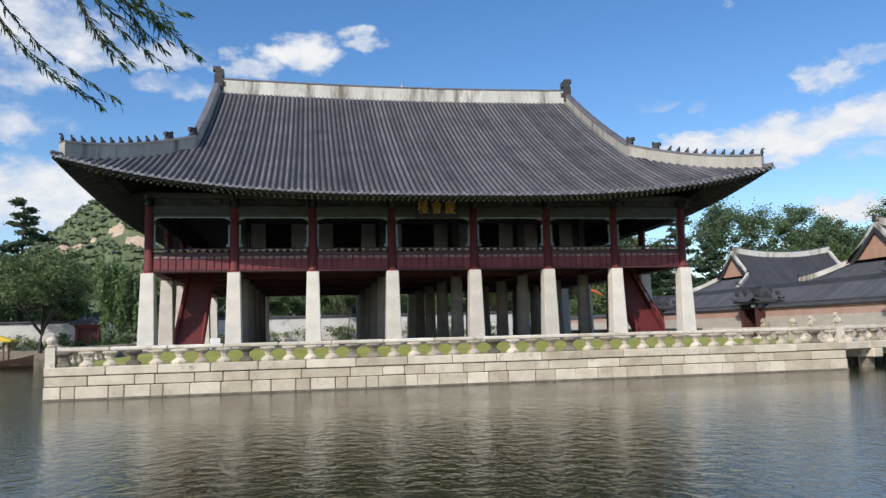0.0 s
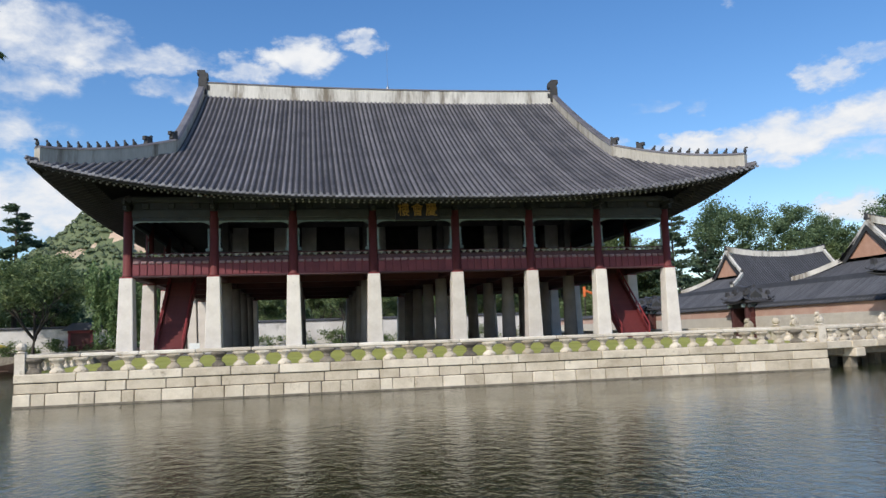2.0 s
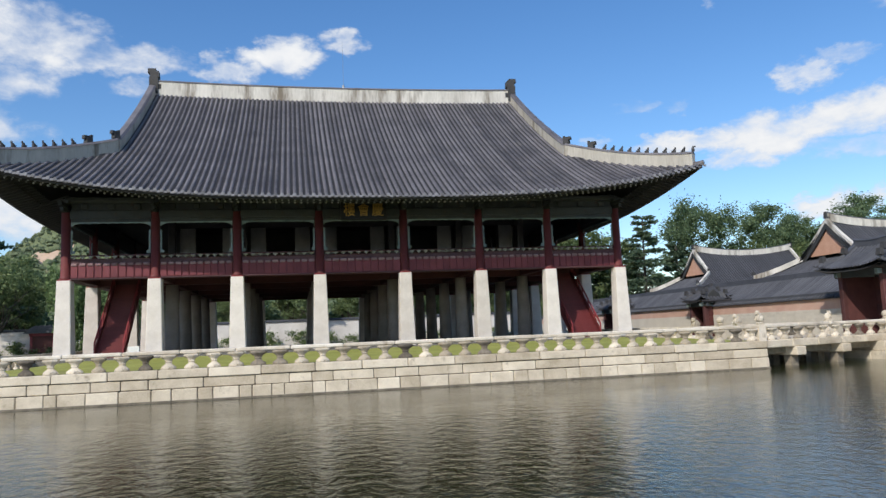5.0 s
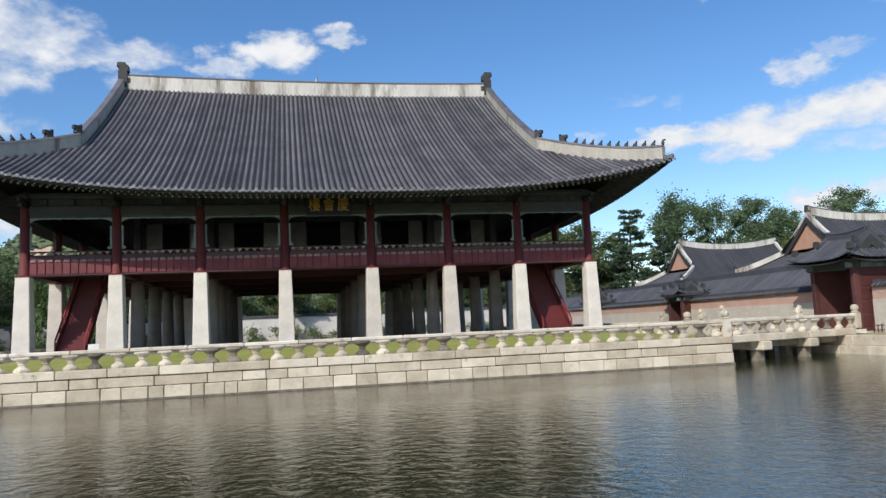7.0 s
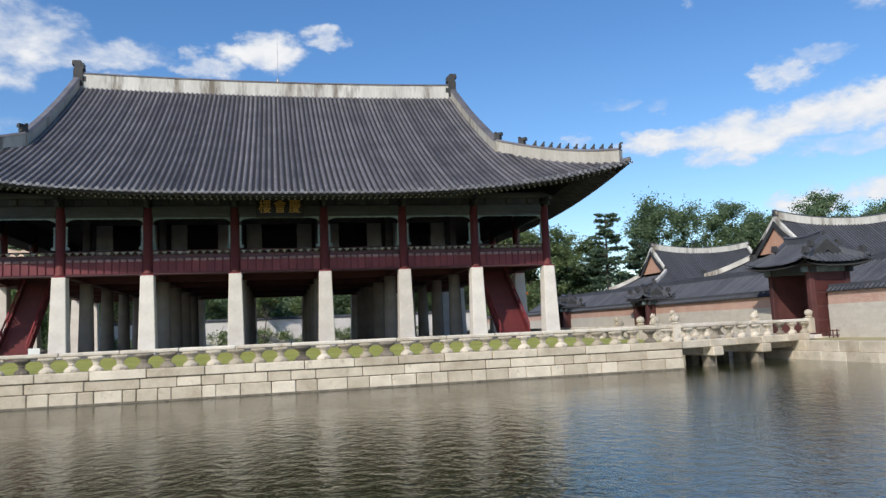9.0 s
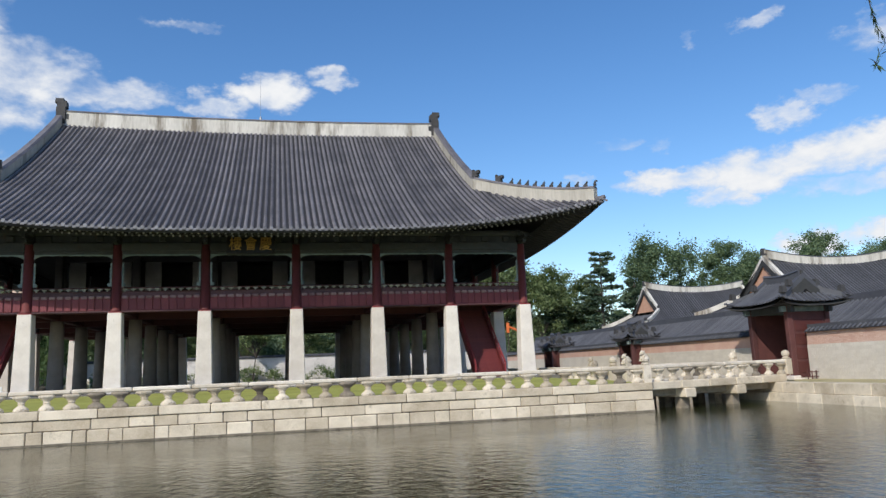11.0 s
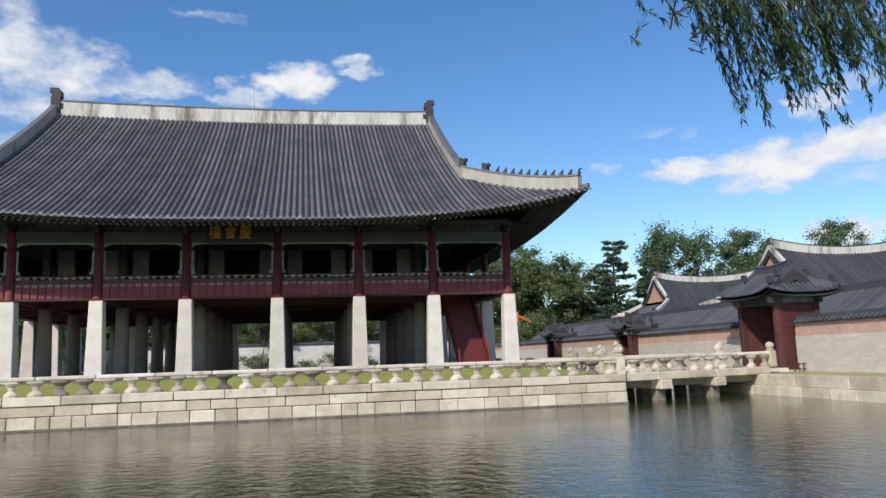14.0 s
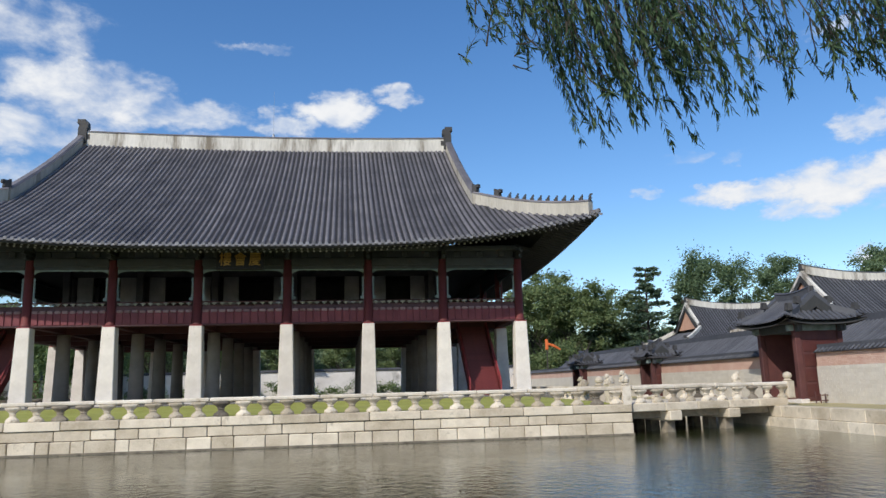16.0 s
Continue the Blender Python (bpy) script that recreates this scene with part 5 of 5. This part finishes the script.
def broad_tree(height, spread, seed, leaf_mat, label, leaf=0.32, dense=150, clear=0.3, x=0, y=0, z=0):
    r = random.Random(seed)
    ob = tagged(empty("tree", x, y, z), label, "tree")
    bm, tips = bmesh.new(), []
    limb(bm, Vector((0, 0, -0.3)), Vector((0, 0, 1)), height * clear, height * 0.022, 0, r, tips)
    base = tips[0][0]
    tips.clear()
    for i in range(7):
        a = 2 * math.pi * (i + r.uniform(-0.3, 0.3)) / 7
        limb(bm, base - Vector((0, 0, 0.4 * i * height * 0.02)), Vector((math.cos(a) * 0.75, math.sin(a) * 0.75, r.uniform(0.6, 1.1))).normalized(), spread * r.uniform(0.6, 0.85), height * 0.012, 2, r, tips)
    limb(bm, base, Vector((0, 0, 1)), height * 0.27, height * 0.014, 2, r, tips)
    part("trunk", bm, BARK, ob)
    # clumps over an uneven dome and at the limbs' ends
    v, f = [], []
    low, up = height * (clear + 0.1), height * (0.9 - clear) * 0.5
    for k in range(58):
        a, e = r.uniform(0, 2 * math.pi), math.asin(r.uniform(-0.55, 1.0))
        d = Vector((math.cos(a) * math.cos(e), math.sin(a) * math.cos(e), math.sin(e)))
        q = r.uniform(0.5, 1.0) * (1 + 0.28 * noise.noise((d * 2.1 + Vector((seed, 0, 0)))))
        c = Vector((d.x * spread * q, d.y * spread * q, low + up + d.z * up * q))
        s = spread * r.uniform(0.16, 0.3)
        leaf_cards(v, f, c, Vector((s, s, s * 0.7)), dense, leaf, r)
    for p, depth in tips:
        if depth < 1 and r.random() < 0.4:
            s = spread * r.uniform(0.12, 0.22)
            leaf_cards(v, f, p, Vector((s, s, s * 0.7)), dense // 2, leaf, r)
    part("crown", mesh_of("crown", v, f, leaf_mat), None, ob)
    return ob


def pine_tree(height, seed, label, x=0, y=0, z=0, leaf=0.3):
    r = random.Random(seed)
    ob = tagged(empty("pine_tree", x, y, z), label, "tree")
    bm = bmesh.new()
    bend = Vector((r.uniform(-1, 1), r.uniform(-1, 1), 0)) * 0.5
    axis = lambda u: Vector((bend.x * math.sin(u * 3), bend.y * math.sin(u * 2.3), height * u - 0.3))
    tube(bm, [axis(i / 8) for i in range(9)], [height * 0.02 * (1 - 0.8 * i / 8) for i in range(9)], 7)
    v, f = [], []
    for i in range(15):
        u = 0.3 + 0.69 * i / 14
        p = axis(u)
        for k in range(3):
            a = r.uniform(0, 2 * math.pi)
            ln = height * (0.27 * (1.05 - u) + 0.05) * r.uniform(0.7, 1.25)
            q = p + Vector((math.cos(a) * ln, math.sin(a) * ln, ln * r.uniform(0.0, 0.22)))
            tube(bm, [p, p.lerp(q, 0.5) + Vector((0, 0, 0.12)), q], [0.09, 0.06, 0.03], 4)
            for w in (0.5, 0.78, 1.0):
                leaf_cards(v, f, p.lerp(q, w) + Vector((0, 0, 0.2)), Vector((ln * 0.33, ln * 0.33, 0.34)), 44, leaf, r, 0.5)
    part("trunk", bm, BARK, ob)
    part("crown", mesh_of("crown", v, f, LEAF_PINE), None, ob)
    return ob


def weeping_tree(height, seed, label, x, y, z):
    r = random.Random(seed)
    ob = tagged(empty("willow_tree", x, y, z), label, "tree")
    bm, tips = bmesh.new(), []
    limb(bm, Vector((0, 0, -0.3)), Vector((0.1, 0, 1)), height * 0.4, height * 0.03, 0, r, tips)
    base = tips[0][0]
    tips.clear()
    for i in range(7):
        a = 2 * math.pi * i / 7
        limb(bm, base, Vector((math.cos(a), math.sin(a), 0.9)).normalized(), height * 0.36, height * 0.014, 1, r, tips)
    part("trunk", bm, BARK, ob)
    v, f = [], []
    for p, depth in tips:
        for k in range(16):
            q = p + Vector((r.uniform(-1.6, 1.6), r.uniform(-1.6, 1.6), r.uniform(-0.4, 0.9)))
            ln = r.uniform(0.25, 0.62) * height
            for i in range(26):
                u = i / 25
                leaf_cards(v, f, q + Vector((0.4 * math.sin(u * 2 + k), 0.3 * u, -ln * u)), Vector((0.22, 0.22, 0.2)), 2, 0.26, r, 1.0, 1.2)
    part("crown", mesh_of("crown", v, f, LEAF_WILLOW), None, ob)
    return ob


t_a = broad_tree(28, 8.0, 1, LEAF_A, "tall broadleaf tree with a rounded dark green crown", 0.25, 290, 0.30, 82, 96, 0.95)
t_b = broad_tree(27, 7.6, 2, LEAF_A, "tall broadleaf tree with a rounded dark green crown", 0.25, 290, 0.30, 98, 98, 0.95)
t_c = broad_tree(19, 6.2, 3, LEAF_B, "light green broadleaf tree behind the palace wall", 0.23, 240, 0.22, 60, 92, 0.95)
p_a = pine_tree(22, 4, "dark green pine with layered branches", 62, 84, 0.95, 0.34)
p_b = pine_tree(17, 5, "dark green pine with layered branches", 70, 86, 0.95, 0.34)


def again(ob, x, y, z, s, rz):
    return copy_thing(ob, Matrix.Translation((x, y, z)) @ Matrix.Rotation(radians(rz), 4, "Z") @ Matrix.Diagonal((s, s, s, 1)))


for ob, x, y, s, rz in ((t_b, 108, 100, 0.92, 70), (t_a, 120, 104, 0.85, 130), (t_a, 132, 92, 0.95, 200), (t_c, 50, 88, 1.1, 50), (t_c, 42.5, 90, 1.12, 140), (t_c, 46, 100, 1.2, 200), (p_a, 54, 90, 0.8, 90),
                        (t_b, 104, 76, 0.92, 20), (p_b, 78, 88, 0.9, 150), (t_c, 88, 90, 0.9, 240), (t_c, 33, 86, 0.75, 300), (t_b, 118, 88, 0.8, 300), (t_c, 104, 90, 0.9, 10)):
    again(ob, x, y, 0.95, s, rz)
n_a = broad_tree(14.2, 7.4, 8, LEAF_B, "old broadleaf tree leaning over the far bank", 0.22, 170, 0.22, -44.5, 64.5, 1.1)
n_p = pine_tree(24, 9, "tall pine standing behind the far wall", -53.5, 82, 1.1, 0.4)
again(n_p, -63, 86, 1.1, 0.9, 80)
again(n_a, -58, 76, 1.1, 0.85, 120)
again(n_a, -33, 78, 1.1, 0.75, 220)
again(t_c, -48, 86, 1.1, 0.8, 20)
again(t_c, -25, 84, 1.1, 0.75, 110)
weeping_tree(13.5, 12, "weeping willow hanging over the far bank", -31.0, 64.0, 1.1)
for x, s, rz in ((-14, 0.62, 10), (-4, 0.7, 60), (6, 0.6, 120), (15, 0.7, 200), (24, 0.66, 260)):
    again(t_c, x, 82 + (x % 5), 1.1, s, rz)


broad_tree(9.0, 2.6, 14, LEAF_B, "young tree with a slim bare trunk by the far wall", 0.2, 40, 0.5, -1.9, 67.8, 1.1)


def foliage_mass(name, x0, x1, y, z, h, n, mat, label, seed, leaf=0.4):
    r = random.Random(seed)
    v, f = [], []
    for i in range(n):
        x = r.uniform(x0, x1)
        hh = h * (0.55 + 0.5 * noise.noise((x * 0.08, seed, 0)) + 0.25 * r.random())
        c = Vector((x, y + r.uniform(-0.25, 0.45) * h, z + r.uniform(0.1, 1.0) * hh))
        k = min(1.8, h * 0.35)
        leaf_cards(v, f, c, Vector((k, k * 0.8, k * 0.6)), 120, leaf * 0.7, r)
    tagged(part(name, mesh_of(name, v, f, mat)), label, "foliage", kind="stuff")


foliage_mass("far_woods", -95, 40, 92, 1.1, 13, 620, LEAF_A, "dark woods behind the far wall", 21, 0.5)
foliage_mass("far_woods", 28, 160, 108, 0.95, 17, 900, LEAF_A, "dark woods behind the palace halls", 22, 0.6)
foliage_mass("shrubs", 35, 66, 78, 0.95, 7.5, 320, LEAF_B, "light green shrubs beyond the wall", 25, 0.3)
foliage_mass("bushes", -90, 30, 67.6, 1.1, 2.6, 230, LEAF_B, "low green bushes along the far bank", 23, 0.22)
ob = tagged(empty("crane_arm", 39.0, 72, 0.95), "bright orange folded machine arm among the trees", "crane")
part("post", soft_box(-0.08, 0.08, -0.08, 0.08, 0, 6.7, 0.01), BARK, ob)
part("mast", soft_box(-0.22, 0.2, -0.2, 0.2, 6.7, 8.4, 0.04), ORANGE, ob)
bm = bmesh.new()
tube(bm, [Vector(q) for q in ((0.1, 0, 7.7), (1.1, 0, 7.35), (2.3, 0, 6.7))], [0.2, 0.22, 0.13], 6)
part("boom", bm, ORANGE, ob)

# ---------- the willows on the near bank ----------


def near_willow(x, y, z, strands, seed, arm, label):
    """A trunk behind the path, a long arm overhead and hanging twigs with narrow leaves. strands: x, y, top, bottom, sway."""
    r = random.Random(seed)
    ob = tagged(empty("willow_tree", x, y, z), label, "tree")
    o = Vector((x, y, z))
    bm = bmesh.new()
    tube(bm, [Vector((0, 0, -0.3)), Vector((0.1, 0.1, 2.5)), Vector((0.0, 0.3, 5.5)), Vector((0.1, 0.2, 8.5))], [0.34, 0.28, 0.22, 0.14], 10)
    for end in arm:
        e = Vector(end) - o
        a = Vector((0, 0.3, 5.8))
        tube(bm, [a, a.lerp(e, 0.4) + Vector((0, 0, 1.0)), a.lerp(e, 0.75) + Vector((0, 0, 0.7)), e], [0.14, 0.1, 0.06, 0.025], 6)
    part("trunk", bm, BARK, ob)
    bm = bmesh.new()
    v, f = [], []
    for sx_, sy_, top, low, dx, dy in strands:
        p0 = Vector((sx_, sy_, top)) - o
        p1 = Vector((sx_ + dx, sy_ + dy, low)) - o
        n = 9
        pts = []
        for i in range(n + 1):
            u = i / n
            pts.append(p0.lerp(p1, u) + Vector((0.04 * math.sin(5 * u + sx_ * 9), 0.04 * math.cos(4 * u + sy_ * 7), -0.12 * math.sin(u * 3.14))))
        tube(bm, pts, [0.007 * (1.15 - i / n) for i in range(n + 1)], 4)
        length = (p1 - p0).length
        for i in range(int(length / 0.016)):
            u = min(0.999, max(0.02, r.random()))
            k = int(u * n)
            p = pts[k].lerp(pts[k + 1], u * n - k)
            d = (pts[k + 1] - pts[k]).normalized()
            side = Vector((r.gauss(0, 1), r.gauss(0, 1), r.gauss(0, 0.5)))
            a = (d * 1.0 + side.normalized() * 0.75 + Vector((0, 0, -0.35))).normalized()
            b = a.cross(side).normalized()
            ln = r.uniform(0.06, 0.115)
            w = ln * 0.085
            q = len(v)
            mid = p + a * ln * 0.5 + Vector((0, 0, 0.004))
            v.extend((tuple(p), tuple(mid + b * w), tuple(p + a * ln), tuple(mid - b * w)))
            f.append((q, q + 1, q + 2, q + 3))
    tagged(part("twig_mass", bm, BARK, ob), kind="stuff")
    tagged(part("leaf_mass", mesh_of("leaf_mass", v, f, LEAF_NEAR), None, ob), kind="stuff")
    return ob


def strand_set():
    """Boughs of a curtain ahead of the path's end: where each hangs, how low, how many twigs."""
    r = random.Random(31)
    out = []
    for x, low, n in ((7.35, 5.75, 9), (7.7, 5.4, 12), (8.08, 5.1, 16), (8.5, 4.68, 24), (8.92, 5.0, 28), (9.4, 4.72, 26), (9.75, 5.5, 8), (10.45, 5.02, 11), (11.2, 5.3, 14), (11.6, 5.45, 14), (12.0, 5.3, 10)):
        for i in range(n):
            s = abs(r.gauss(0, 1))
            xx = x - 0.06 + r.gauss(0, 0.13)
            end = low + 0.1 + 0.38 * s + r.uniform(0, 0.25)
            out.append((xx, -38.9 + r.gauss(0, 0.3), 7.3 + r.uniform(-0.4, 0.3), end, 0.45 + r.gauss(0, 0.12), r.uniform(-0.1, 0.1)))
            # side twigs leave the upper part and hang beside it
            if r.random() < 0.6:
                top = r.uniform(5.6, 6.4)
                out.append((xx + 0.25, -38.9 + r.gauss(0, 0.3), top, max(end + 0.2, top - r.uniform(0.4, 0.9)), r.uniform(-0.05, 0.4), r.uniform(-0.1, 0.1)))
    # the curtain hangs a few steps ahead of the path
    return [(6.19 + (a - 6.19) * 0.8, -45.47 + (b + 45.47) * 0.8, 2.47 + (c - 2.47) * 0.8, 2.47 + (d - 2.47) * 0.8, e * 0.8, g) for a, b, c, d, e, g in out]


near_willow(9.5, -49.5, 0.8, strand_set(), 41, ((7.8, -40.3, 6.4), (8.9, -40.1, 6.5), (10.0, -40.2, 6.4), (11.3, -40.0, 6.5)), "willow on the near bank with hanging twigs overhead")


def strand_set_west():
    r = random.Random(33)
    out = []
    for i in range(3):
        out.append((-10.3 + 0.04 * i, -40.35, 5.34 + 0.03 * i, 4.08 + r.uniform(0, 0.15), 1.07 + r.uniform(-0.12, 0.1), 0.0))
    for i in range(16):
        u = r.random()
        out.append((-9.48 + 0.4 * u, -40.35 + r.uniform(-0.2, 0.2), 5.3, 4.35 + r.uniform(0, 0.45) + 0.2 * u, 0.26 + 0.45 * r.random(), 0.0))
    return out


near_willow(-13.5, -49.0, 0.8, strand_set_west(), 42, ((-10.3, -40.35, 5.38), (-9.4, -40.35, 5.34)), "willow on the near bank with hanging twigs overhead")
